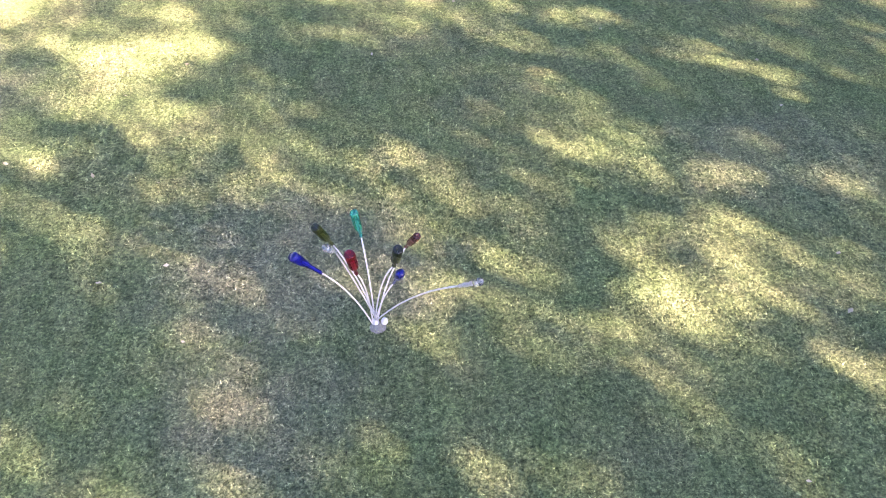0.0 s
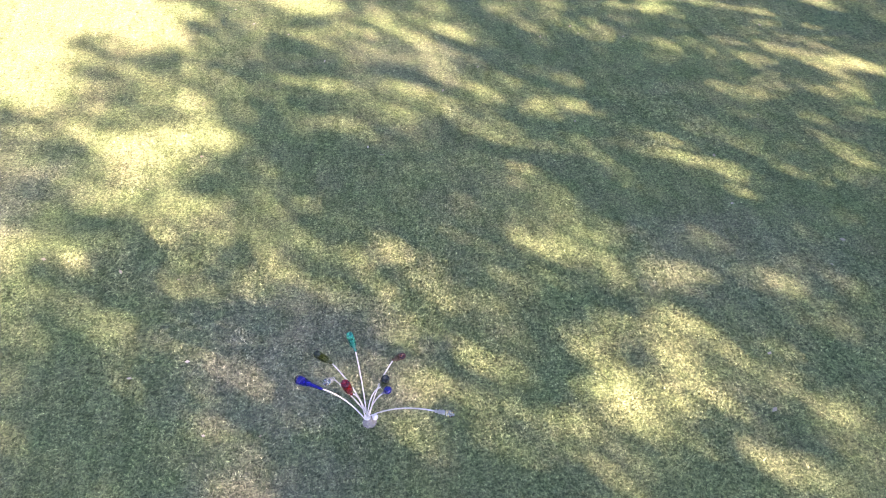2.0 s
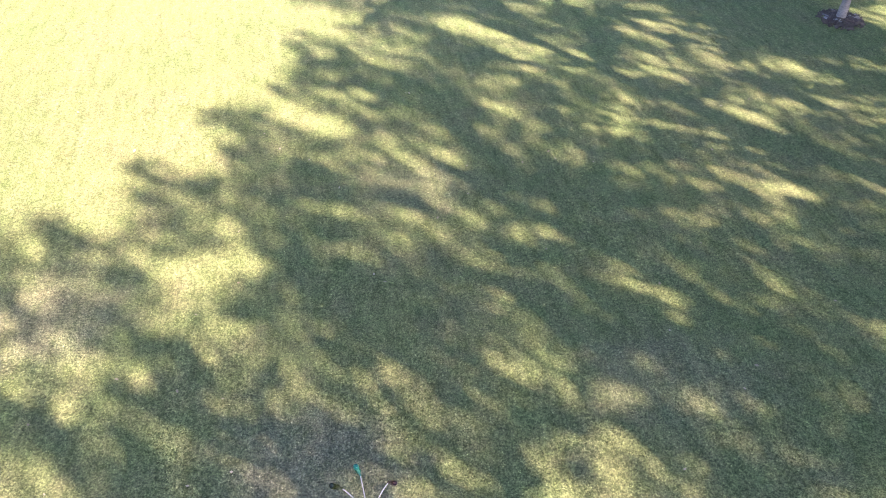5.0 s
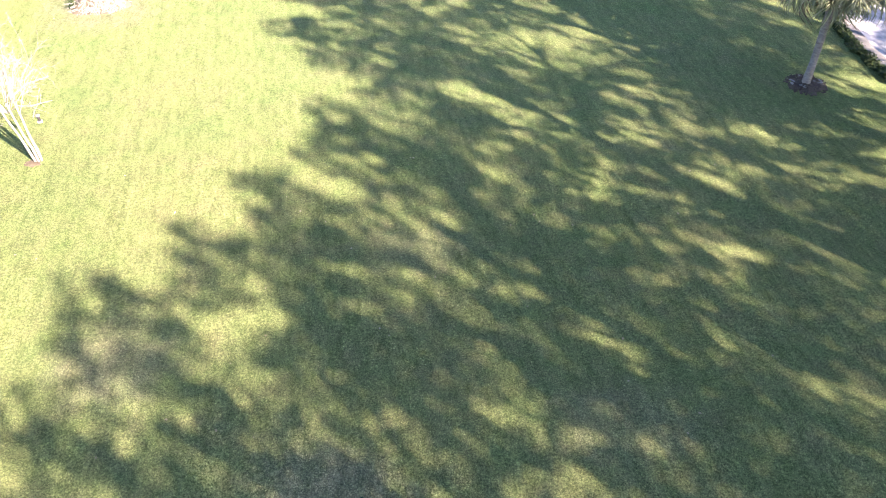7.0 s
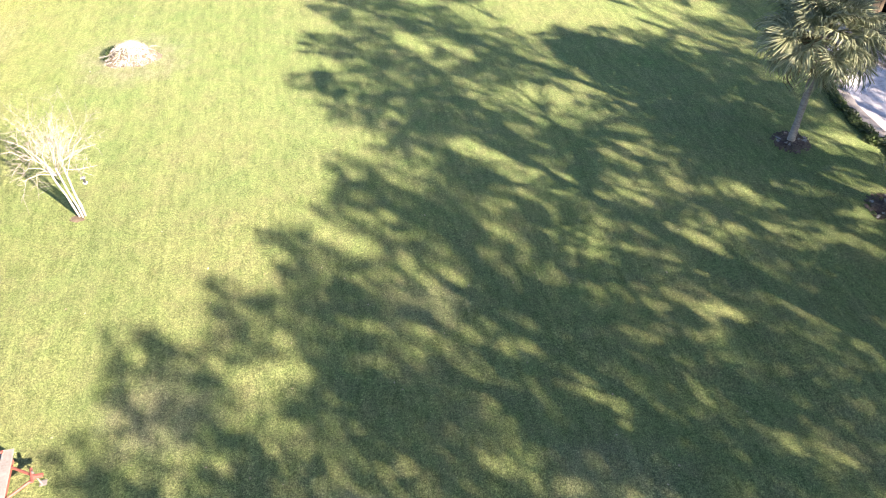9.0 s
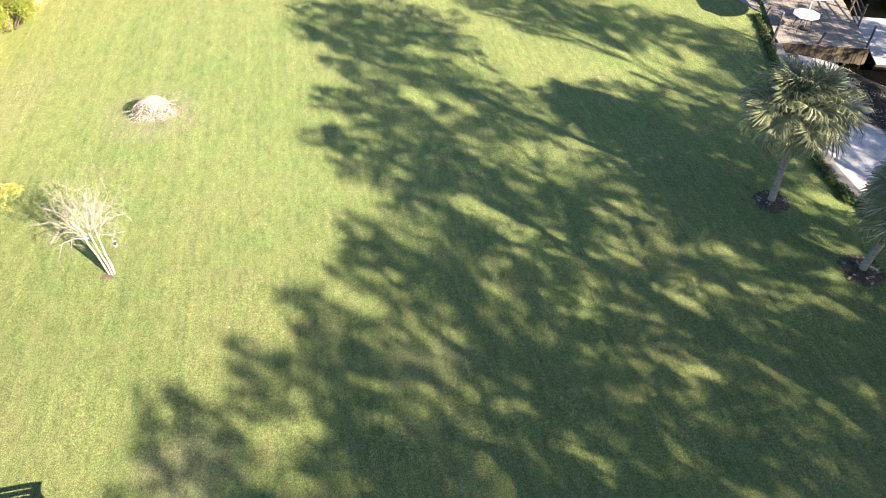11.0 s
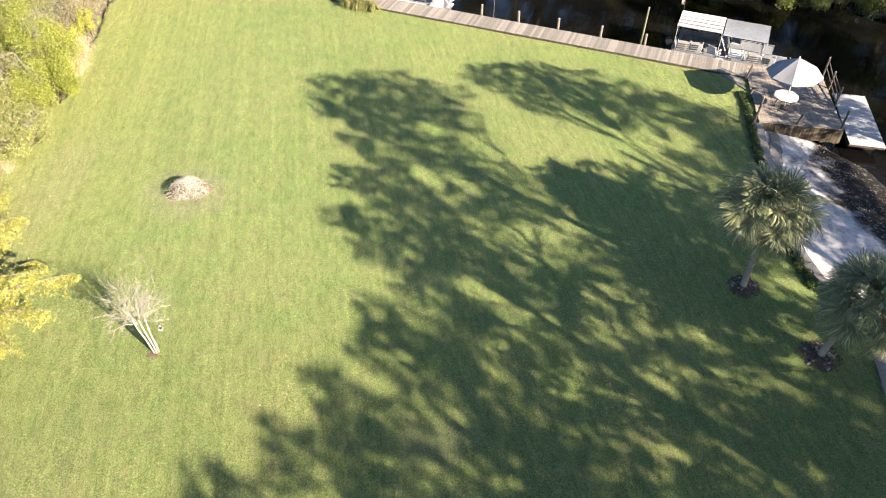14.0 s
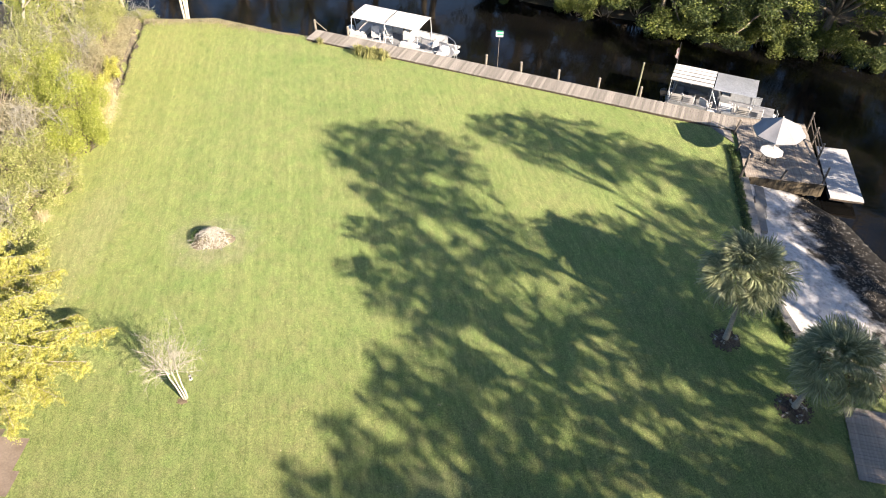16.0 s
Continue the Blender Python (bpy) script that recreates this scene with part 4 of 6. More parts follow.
def brush_pile(x, y):
    """A heap of cuttings: long bleached stalks thrown over a mound coloured dark for the shade between them, loose ends
    sticking out, green weeds on the shaded flank.
    """
    rng = np.random.default_rng(17)
    pile = thing("brush_pile", pose(x, y, 0), "low heap of bleached dry twigs and cuttings on the lawn", "brush pile")
    core = Shape()
    rows, cols = 9, 30
    vs = []
    for i in range(rows):
        r = 1 - i / rows
        for j in range(cols):
            a = 2 * math.pi * j / cols
            q = r * (1 + 0.16 * math.sin(2 * a + 0.7) + 0.1 * math.sin(5 * a))
            vs.append(Vector((0.86 * q * math.cos(a), 0.66 * q * math.sin(a), 0.5 * (1 - r * r) + 0.05 * noise.noise(Vector((q * 3 * math.cos(a), q * 3 * math.sin(a), 2.0))) - 0.02)))
    vs.append(Vector((0, 0, 0.5)))
    fs = [(i * cols + j, i * cols + (j + 1) % cols, (i + 1) * cols + (j + 1) % cols, (i + 1) * cols + j) for i in range(rows - 1) for j in range(cols)]
    fs += [((rows - 1) * cols + j, (rows - 1) * cols + (j + 1) % cols, rows * cols) for j in range(cols)]
    part("packed_core", core.add(vs, fs), FOREST, pile, "inner mound, dark for the shade between the sticks")
    sticks, stalks = Shape(), Shape()
    for i in range(520):
        a, r = rng.uniform(0, 2 * math.pi), rng.uniform(0, 1) ** 0.6
        if math.cos(a) < -0.55 and r > 0.5 and rng.uniform() < 0.6:
            continue
        p = Vector((0.86 * r * math.cos(a), 0.66 * r * math.sin(a), 0.52 * (1 - r * r) + rng.uniform(0.0, 0.09)))
        b = a + rng.normal(0, 0.8) if i % 3 else rng.uniform(0, 2 * math.pi)
        run = rng.uniform(0.14, 0.42)
        d = Vector((math.cos(b), math.sin(b), -0.9 * r * math.cos(b - a) + rng.uniform(-0.15, 0.3))) * run
        path = bend(p - d * 0.5, p + d * 0.5, rng, 3, 0.14)
        for q in path:
            q.z = max(q.z, 0.012)
        (sticks if i % 2 == 0 else stalks).tube(path, taper(rng.uniform(0.006, 0.015), 0.004, 4), 4)
    for i in range(34):
        a = rng.uniform(0, 2 * math.pi)
        p = Vector((0.6 * math.cos(a), 0.46 * math.sin(a), 0.2))
        e = Vector((rng.uniform(0.88, 1.05) * math.cos(a + rng.normal(0, 0.3)), rng.uniform(0.68, 0.85) * math.sin(a), rng.uniform(0.02, 0.2)))
        stalks.tube(bend(p, e, rng, 3, 0.1), taper(0.009, 0.004, 4), 4)
    bulk_part("stick", sticks, TWIG, pile)
    bulk_part("pale_stalk", stalks, BLEACHED, pile, "bleached pale stalks")
    litter = Shape().quads(leaf_quads(rng, blob_points(rng, 500, (0.1, 0, 0.12), (0.85, 0.68, 0.4)), 0.1, 0.04))
    part("dry_leaves", litter, TANLEAF, pile)
    green = Shape().quads(leaf_quads(rng, blob_points(rng, 620, (-0.7, 0.05, 0.13), (0.26, 0.5, 0.22), 0.3), 0.08, 0.045))
    part("green_cuttings", green, HEDGELEAF, pile, "dark green weeds at the edge of the heap")


brush_pile(-11.15, 21.35)


def utility_trailer(x, y, turn):
    """Small red cart: slatted wooden sides, an A-shaped drawbar with a coupling and a jockey foot."""
    t = thing("utility_trailer", pose(x, y, 0, 0, 0, turn), "small red steel utility trailer with bare board sides on the lawn", "trailer")
    part("bed", Shape().box(1.9, 0.96, 0.04, pose(-0.97, 0, 0.42), 0.008), GREYBOARD, t)
    frame_shape = Shape()
    for yy in (-0.47, 0.47):
        frame_shape.box(1.92, 0.05, 0.08, pose(-0.96, yy, 0.355), 0.008)
    for xx in (-0.03, -0.96, -1.9):
        frame_shape.box(0.05, 0.88, 0.07, pose(xx, 0, 0.36), 0.008)
    part("frame", frame_shape, REDPAINT, t)
    for yy in (-0.49, 0.49):
        for k in range(3):
            part("side_slat", Shape().box(1.9, 0.022, 0.07, pose(-0.97, yy, 0.49 + 0.1 * k), 0.004), GREYBOARD, t)
        for xx in (-0.06, -0.95, -1.86):
            part("side_stake", Shape().box(0.04, 0.04, 0.36, pose(xx, yy * 0.94, 0.57), 0.005), REDPAINT, t)
    part("front_board", Shape().box(0.2, 1.0, 0.025, pose(0.04, 0, 0.70), 0.004), GREYBOARD, t, "wide pale board across the front")
    part("front_panel", Shape().box(0.025, 0.94, 0.26, pose(-0.01, 0, 0.55), 0.004), GREYBOARD, t)
    for sgn in (-1, 1):
        part("drawbar", Shape().tube([(0.0, 0.33 * sgn, 0.37), (0.46, 0.02 * sgn, 0.40)], 0.027, 6), REDPAINT, t)
    part("coupling", Shape().box(0.2, 0.07, 0.06, pose(0.51, 0, 0.43), 0.012), REDPAINT, t)
    part("cross_plate", Shape().box(0.045, 0.32, 0.04, pose(0.42, 0.02, 0.455, 0, 0, 12), 0.008), REDPAINT, t)
    part("jack_foot", Shape().box(0.13, 0.12, 0.03, pose(0.46, 0.10, 0.015), 0.006).tube([(0.44, 0.08, 0.03), (0.44, 0.06, 0.5)], 0.018, 7), GREYBOARD, t)
    for yy in (-0.58, 0.58):
        wheel = part("wheel", Shape().lathe([(0.12, -0.065), (0.26, -0.07), (0.28, -0.04), (0.28, 0.04), (0.26, 0.07), (0.12, 0.065)], pose(-1.0, yy, 0.28, 90), 18), BLACKPART, t, smooth=True)
        part("rim", Shape().lathe([(0.05, -0.075), (0.15, -0.05), (0.15, 0.05), (0.05, 0.075)], pose(-1.0, yy, 0.28, 90), 14), WHITE, wheel, smooth=True)


utility_trailer(-7.68, 5.33, 16)


def fan_frond(rng, reach, droop):
    """One fan leaf: a long bowed stalk and a round fan split into narrow ribbons with hanging tips; grows along +x from the heart."""
    s = Shape()
    stalk = reach * 0.6
    lift = 0.12 * reach
    drop = 0.10 * reach * droop
    s.tube([(0, 0, 0), (stalk * 0.5, 0, lift), (stalk, 0, lift * 1.1 - drop)], [0.02, 0.014, 0.01], 4)
    blades = 40
    for k in range(blades):
        f = k / (blades - 1) * 2 - 1
        a = radians(128 * f) + rng.normal(0, 0.05)
        hub = Vector((stalk + 0.10 * reach * (1 - abs(f)), 0, lift * 1.1 - drop - 0.03 * reach * (1 - abs(f))))
        length = reach * 0.46 * (0.72 + 0.28 * math.cos(a * 0.75)) * rng.uniform(0.8, 1.12)
        d = Vector((math.cos(a), math.sin(a), 0))
        side = Vector((-d.y, d.x, 0))
        w = side * reach * 0.0115
        sink = droop * (0.6 + 0.4 * abs(math.cos(a)))
        p1 = hub + d * length * 0.5 + Vector((0, 0, 0.05 * length - 0.08 * sink * length))
        p2 = hub + d * length * (0.82 - 0.06 * sink) + side * rng.normal(0, 0.02) + Vector((0, 0, (-0.2 * sink - 0.02) * length))
        p3 = hub + d * length * (0.98 - 0.18 * sink) + side * rng.normal(0, 0.03) + Vector((0, 0, (-0.55 * sink - 0.12) * length))
        ridge = Vector((0, 0, 0.014))
        s.add([hub, p1 - w, p1 + ridge, p1 + w, p2 - w * 0.7, p2 + w * 0.7, p3], [(0, 1, 2), (0, 2, 3), (1, 4, 2), (2, 5, 3), (2, 4, 5), (4, 6, 5)])
    return s


def palm(foot, heart, reach, fronds, seed, label):
    rng = np.random.default_rng(seed)
    f, h = Vector(foot), Vector(heart)
    rel = h - f
    tree = thing("palm_tree", pose(*f), label, "palm tree", "palm trees beside the beach wall")
    trunk = Shape()
    rings = 26
    path, radii = [], []
    for k in range(rings + 1):
        u = k / rings
        lean = u ** 1.7
        path.append(Vector((rel.x * lean, rel.y * lean, -0.1 + (rel.z + 0.1) * u)))
        radii.append((0.13 - 0.045 * min(1, u * 4) + 0.025 * u) * (1 + 0.05 * (k % 2)))
    trunk.tube(path, radii, 12)
    part("trunk", trunk, PALMBARK, tree, smooth=True)
    boots = Shape()
    for k in range(26):
        a = k * 2.4
        z = -0.95 + 0.04 * k
        p = rel + Vector((0.1 * math.cos(a), 0.1 * math.sin(a), z))
        out = rng.uniform(0.1, 0.24)
        boots.tube([p, p + Vector((out * math.cos(a), out * math.sin(a), 0.2))], [0.042, 0.016], 4)
    part("leaf_bases", boots, PALMBARK, tree)
    kinds = [fan_frond(rng, reach, d).mesh("frond", PALMLEAF) for d in (0.15, 0.4, 0.6, 0.8, 1.0, 1.3)]
    dead = [fan_frond(rng, reach * 0.8, d).mesh("frond", DEADPALM) for d in (1.5, 1.9)]
    for k in range(fronds):
        u = (k + 0.5) / fronds
        az = k * 137.5 + rng.uniform(-14, 14)
        el = 86 - 122 * u ** 0.9 + rng.uniform(-12, 12)
        withered = u > 0.9
        me = dead[k % 2] if withered else kinds[min(5, int(u * 5 + rng.uniform(0, 1.2)))]
        scale = (0.62 + 0.42 * min(1, u * 2.0)) * rng.uniform(0.88, 1.1)
        m = Matrix.Translation(rel + Vector((0, 0, 0.1 - 0.3 * u))) @ Matrix.Rotation(radians(az), 4, "Z") @ Matrix.Rotation(radians(-el), 4, "Y") @ Matrix.Rotation(radians(rng.uniform(-55, 55)), 4, "X") @ Matrix.Diagonal((scale, scale, scale, 1))
        part("frond", me, None, tree, "withered brown hanging frond" if withered else "", m=m)
    return tree


palm((10.23, 17.49, 0), (10.35, 18.15, 3.15), 1.6, 108, 31, "cabbage palm with a round green crown and short grey trunk")
palm((12.02, 14.47, 0), (12.62, 14.50, 2.62), 1.5, 104, 32, "leaning cabbage palm with a dense green crown")


def mulch_bed(x, y, r, seed):
    rng = np.random.default_rng(seed)
    bed = thing("mulch_bed", pose(x, y, 0), "dark brown bark mulch bed round a palm", "mulch bed", "mulch beds")
    s = Shape()
    ring = [(0.8 * r * (1 + 0.14 * math.sin(3 * a + seed) + 0.16 * rng.uniform(-1, 1)), a) for a in np.linspace(0, 2 * math.pi, 28, endpoint=False)]
    vs = [Vector((q * math.cos(a), q * math.sin(a), -0.03)) for q, a in ring] + [Vector((0.8 * q * math.cos(a), 0.8 * q * math.sin(a), 0.05)) for q, a in ring] + [Vector((0, 0, 0.08))]
    n = len(ring)
    s.add(vs, [(i, (i + 1) % n, n + (i + 1) % n, n + i) for i in range(n)] + [(n + i, n + (i + 1) % n, 2 * n) for i in range(n)])
    part("soil", s, MULCH, bed, smooth=True)
    chips = Shape()
    for _ in range(260):
        a, q = rng.uniform(0, 2 * math.pi), r * math.sqrt(rng.uniform(0, 1)) * 1.05
        chips.box(rng.uniform(0.05, 0.16), rng.uniform(0.03, 0.07), 0.02, pose(q * math.cos(a), q * math.sin(a), 0.07 - 0.05 * q / r, rng.uniform(-25, 25), rng.uniform(-25, 25), rng.uniform(0, 180)))
    bulk_part("bark_chip", chips, CHIPS, bed)
    pale = Shape()
    for _ in range(14):
        a, q = rng.uniform(0, 2 * math.pi), r * rng.uniform(0.3, 1.0)
        pale.box(rng.uniform(0.08, 0.2), rng.uniform(0.05, 0.1), 0.015, pose(q * math.cos(a), q * math.sin(a), 0.085 - 0.05 * q / r, rng.uniform(-20, 20), rng.uniform(-20, 20), rng.uniform(0, 180)))
    bulk_part("fallen_leaf", pale, TWIG, bed, "pale dry pieces of fallen frond")


mulch_bed(10.23, 17.45, 0.52, 41)
mulch_bed(12.0, 14.42, 0.62, 42)


# ---------------------------------------------------------------- beach wall, hedge, walkway
def beach_wall():
    wall = new("retaining_wall")
    tagged(wall, "low pale concrete retaining wall between lawn and beach", "wall", kind="structure")
    for (x0, y0), (x1, y1) in zip(WALL[:-2], WALL[1:-1]):
        length = math.hypot(x1 - x0, y1 - y0)
        a = math.degrees(math.atan2(y1 - y0, x1 - x0))
        n = max(1, round(length / 0.9))
        for k in range(n):
            u = (k + 0.5) / n
            px, py = x0 + (x1 - x0) * u, y0 + (y1 - y0) * u
            part("wall_body", Shape().box(length / n + 0.02, 0.22, 0.75, pose(px, py, -0.38, 0, 0, a)), CONCRETE, wall)
            part("coping_block", Shape().box(length / n - 0.012, 0.46, 0.08, pose(px, py, 0.035, 0, 0, a + (k % 3 - 1) * 0.6), 0.012), CONCRETE, wall)


beach_wall()
steps = thing("beach_steps", pose(13.62, 25.6, 0, 0, 0, -7), "pale concrete steps from the wall down onto the sand", "steps")
for k in range(3):
    part("step", Shape().box(0.42, 1.5 + 0.5 * (k == 0), 0.18, pose(0.0 + 0.12 * k, -0.2 + 0.9 * k, -0.30 - 0.05 * k), 0.012), CONCRETE, steps)


def shore_litter():
    """Bleached scraps, reeds and shells in the wet strip between sand and river."""
    rng = np.random.default_rng(58)
    n = 1800
    y = rng.uniform(20.5, 28.0, n)
    inner = np.interp(y, [20.5, 22.2, 23.0, 23.6, 24.7, 26.0, 27.7], [17.4, 16.7, 16.1, 15.6, 15.2, 15.5, 15.1])
    x = inner + 0.1 + np.abs(rng.normal(0, 1.0, n)) + 0.3 * np.sin(y * 5)
    keep = (ground_height(x, y) > WATER_Z - 0.03) & np.array([noise.noise(Vector((a * 0.9, b * 1.6, 1.3))) > -0.1 for a, b in zip(x, y)])
    x, y = x[keep], y[keep]
    z = np.maximum(ground_height(x, y), WATER_Z) + rng.uniform(0.005, 0.03, len(x))
    s = Shape().quads(leaf_quads(rng, np.stack([x, y, z], -1), 0.055, 0.03, 0.8))
    solid("shore_litter", s, PALMBARK, "bleached reed scraps and leaves along the wet shore", "shore litter", kind="stuff")


shore_litter()


def hedge():
    rng = np.random.default_rng(51)
    line = [(13.28, 30.7), (13.2, 29.6), (12.92, 27.0), (12.66, 24.4), (12.40, 21.8), (12.42, 19.4), (12.72, 17.9), (13.3, 16.8), (14.0, 16.2)]
    d = [0.0]
    for a, b in zip(line[:-1], line[1:]):
        d.append(d[-1] + math.hypot(b[0] - a[0], b[1] - a[1]))
    n = 17
    for k in range(n):
        u = d[-1] * (k + 0.5) / n
        x, y = np.interp(u, d, [p[0] for p in line]), np.interp(u, d, [p[1] for p in line])
        h = thing("hedge_shrub", pose(x, y, 0), "low dark green groundcover shrub along the beach wall", "shrub", "low hedge")
        c = Shape()
        c.quads(leaf_quads(rng, blob_points(rng, 1100, (0, 0, 0.06), (0.2, 0.60, 0.13)) + rng.normal(0, 0.03, (1100, 3)), 0.085, 0.045))
        part("leaves", c, HEDGELEAF, h)
        st = Shape()
        for _ in range(6):
            st.tube([(rng.uniform(-0.1, 0.1), rng.uniform(-0.3, 0.3), -0.03), (rng.uniform(-0.2, 0.2), rng.uniform(-0.45, 0.45), 0.16)], [0.012, 0.005], 4)
        bulk_part("stem", st, BARK, h)


hedge()


def planked(name, m, length, width, board, along, mat, label, category, thick=0.04, gap=0.008, depth=0.2):
    """A wooden platform of single boards, which lie across its length (along: along it); x runs along, top at 0."""
    rng = np.random.default_rng(int(length * 100))
    t = thing(name, m, label, category, kind="structure" if name == "boardwalk" else "")
    span, reach = (width, length) if along else (length, width)
    n = round(span / board)
    step = span / n
    shapes = [Shape().box(reach if along else step - gap, step - gap if along else reach, thick, None, 0.005).mesh("plank", mat) for _ in range(1)]
    for k in range(n):
        q = (k + 0.5) * step - span / 2
        j = rng.uniform(-0.012, 0.012)
        p = pose(j if along else q, q if along else j, -thick / 2 + rng.uniform(-0.004, 0.004), rng.uniform(-0.3, 0.3), rng.uniform(-0.3, 0.3), rng.uniform(-0.2, 0.2))
        part("plank", shapes[0], None, t, m=p)
    # beam colour darkened to stand in for the shadow line below the planks
    for s in (-1, 1):
        part("edge_beam", Shape().box(length, 0.05, depth, pose(0, s * (width / 2 - 0.05), -thick - depth / 2 - 0.004), 0.006), DARKWOOD, t)
        part("end_beam", Shape().box(0.05, width - 0.2, depth, pose(s * (length / 2 - 0.04), 0, -thick - depth / 2 - 0.004), 0.006), DARKWOOD, t)
    return t


BW_A, BW_B = Vector((-10.7, 40.78)), Vector((14.0, 32.8))
bw_len = (BW_B - BW_A).length
bw_turn = math.degrees(math.atan2(BW_B.y - BW_A.y, BW_B.x - BW_A.x))
bw_mid = (BW_A + BW_B) / 2
BW = pose(bw_mid.x, bw_mid.y, 0.16, 0, 0, bw_turn)
planked("boardwalk", BW @ pose(0, -0.04, 0), bw_len, 1.32, 0.145, False, WOOD, "weathered grey wooden boardwalk along the river edge", "boardwalk")
bulk = Shape().box(bw_len, 0.1, 1.5, BW @ pose(0, 0.35, -0.98), 0.01)
solid("bulkhead", bulk, DARKWOOD, "dark wet timber bulkhead below the boardwalk", "bulkhead", kind="structure")


def timber_post(m, height, r, mat, label, group, lean=(0, 0), cap=True):
    p = thing("mooring_post", m, label, "post", group)
    part("shaft", Shape().tube([(0, 0, -1.3), (0, 0, 0), (lean[0], lean[1], height)], [r, r, r * 0.94], 9), mat, p, smooth=True)
    if cap:
        part("top", Shape().lathe([(r * 0.98, 0), (r * 0.9, 0.025), (r * 0.4, 0.04)], pose(lean[0], lean[1], height), 9), GREYBOARD, p, "bleached sawn top", smooth=True)
    return p


for k, (px, py) in enumerate([(-10.6, 41.5), (-8.39, 40.8), (0.38, 37.98), (2.47, 37.3), (4.62, 36.6), (6.87, 35.88)]):
    timber_post(pose(px, py, 0.1), 0.62, 0.075, POSTWOOD, "short weathered mooring post beside the boardwalk", "boardwalk posts", (0.02 * (k % 3 - 1), 0.0))
timber_post(pose(8.95, 35.2, 0.1), 2.05, 0.055, GREENPOST, "tall green-stained mooring pole beside the boardwalk", "", (0.05, 0.02))
timber_post(pose(9.14, 35.13, 0.1), 0.62, 0.075, POSTWOOD, "short weathered mooring post beside the boardwalk", "boardwalk posts")
brace = thing("post_brace", pose(-10.6, 41.5, 0.1), "weathered diagonal brace of the end post of the boardwalk", "brace")
part("board", Shape().tube([(0, 0, 0.58), (0.75, -0.18, 0.02)], 0.03, 6), POSTWOOD, brace)


def sign_post(x, y):
    s = thing("river_sign", pose(x, y, 0.0), "small white box sign with green face on a thin pole", "sign")
    part("pole", Shape().tube([(0, 0, -1.0), (0, 0, 2.12)], 0.013, 7), POSTWOOD, s)
    box = part("sign_box", Shape().box(0.42, 0.26, 0.26, pose(0, 0, 2.22), 0.02), BOATWHITE, s)
    part("green_panel", Shape().box(0.34, 0.012, 0.10, pose(0.03, -0.138, 2.27), 0.003).box(0.34, 0.2, 0.012, pose(0.02, 0, 2.358), 0.003), SIGNGREEN, box)


sign_post(1.07, 37.75)


def strap_plant(x, y, n, reach, mat, seed, name, label, category, group="", thin=1.0):
    """A tuft of arching strap leaves."""
    rng = np.random.default_rng(seed)
    t = thing(name, pose(x, y, float(ground_height(np.array(x), np.array(y)))), label, category, group)
    s = Shape()
    for _ in range(n):
        a = rng.uniform(0, 2 * math.pi)
        tilt = rng.uniform(0.1, 1.0)
        length = reach * rng.uniform(0.6, 1.1)
        d = Vector((math.cos(a), math.sin(a), 0))
        w = Vector((-d.y, d.x, 0)) * rng.uniform(0.012, 0.022) * (reach / 0.8) * thin
        o = d * rng.uniform(0, 0.12 * reach) - Vector((0, 0, 0.03))
        p1 = o + d * length * 0.45 * tilt + Vector((0, 0, length * (0.75 - 0.25 * tilt)))
        p2 = o + d * length * 0.95 * tilt + Vector((0, 0, length * (0.95 - 0.85 * tilt)))
        s.add([o - w, o + w, p1 + w * 0.8, p1 - w * 0.8, p2], [(0, 1, 2, 3), (3, 2, 4)])
    bulk_part("blade", s, mat, t)
    return t


for k, (px, py) in enumerate([(-7.35, 38.6), (-6.7, 38.35), (-5.85, 38.12), (-6.3, 38.4)]):
    strap_plant(px, py, 170, 0.95, LILYLEAF, 60 + k, "strap_leaved_lily", "yellow-green strap-leaved lily clump beside the boardwalk", "plant", "lilies by the boardwalk")
strap_plant(-10.0, 39.75, 110, 0.6, LILYLEAF, 66, "strap_leaved_lily", "small yellow-green lily tuft at the end of the boardwalk", "plant", "lilies by the boardwalk")

# ---------------------------------------------------------------- deck, umbrella, floating dock
DECK = pose(15.58, 30.65, 0.1, 0, 0, -6.0)
planked("river_deck", DECK, 3.75, 5.45, 0.14, True, DECKWOOD, "weathered brown wooden deck over the river bank", "deck")
skirt = thing("deck_skirt", DECK, "old brown timber skirting below the deck edge", "skirting")
for k in range(26):
    part("skirt_board", Shape().box(0.135, 0.03, 0.7, pose(-1.8 + 0.144 * k, -2.74 - 0.012 * (k * 7 % 3), -0.40 + 0.02 * (k * 5 % 4), 0, 0.8 * (k * 3 % 5 - 2), 0), 0.004), mottled("stained_timber", (0.025, 0.02, 0.013), (0.12, 0.096, 0.062), 1.6, 0.9, 22.0, 0.4, 0.008, vary=0.5) if k == 0 else bpy.data.materials["stained_timber"], skirt)
for px, py, h, lx in [(13.72, 31.95, 0.8, 0.12), (13.5, 30.3, 0.5, 0.05), (13.22, 28.12, 1.3, 0.03), (13.02, 27.85, 0.8, 0.1), (15.12, 28.05, 0.55, 0.1), (17.42, 29.85, 0.95, 0.0), (17.05, 27.85, 0.95, 0.0), (17.85, 32.9, 0.85, 0.0), (17.62, 31.4, 0.9, 0.0)]:
    timber_post(pose(px, py, 0.1), h, 0.05, POSTDARK, "dark weathered square-topped post at the deck edge", "deck posts", (lx, 0.0))
corner = thing("corner_platform", pose(0, 0, 0.0), "small three-cornered grey plank platform between boardwalk and deck", "platform")
CA, CB, CC = Vector((12.45, 32.75, 0.05)), Vector((13.52, 31.1, 0.05)), Vector((13.62, 32.35, 0.05))
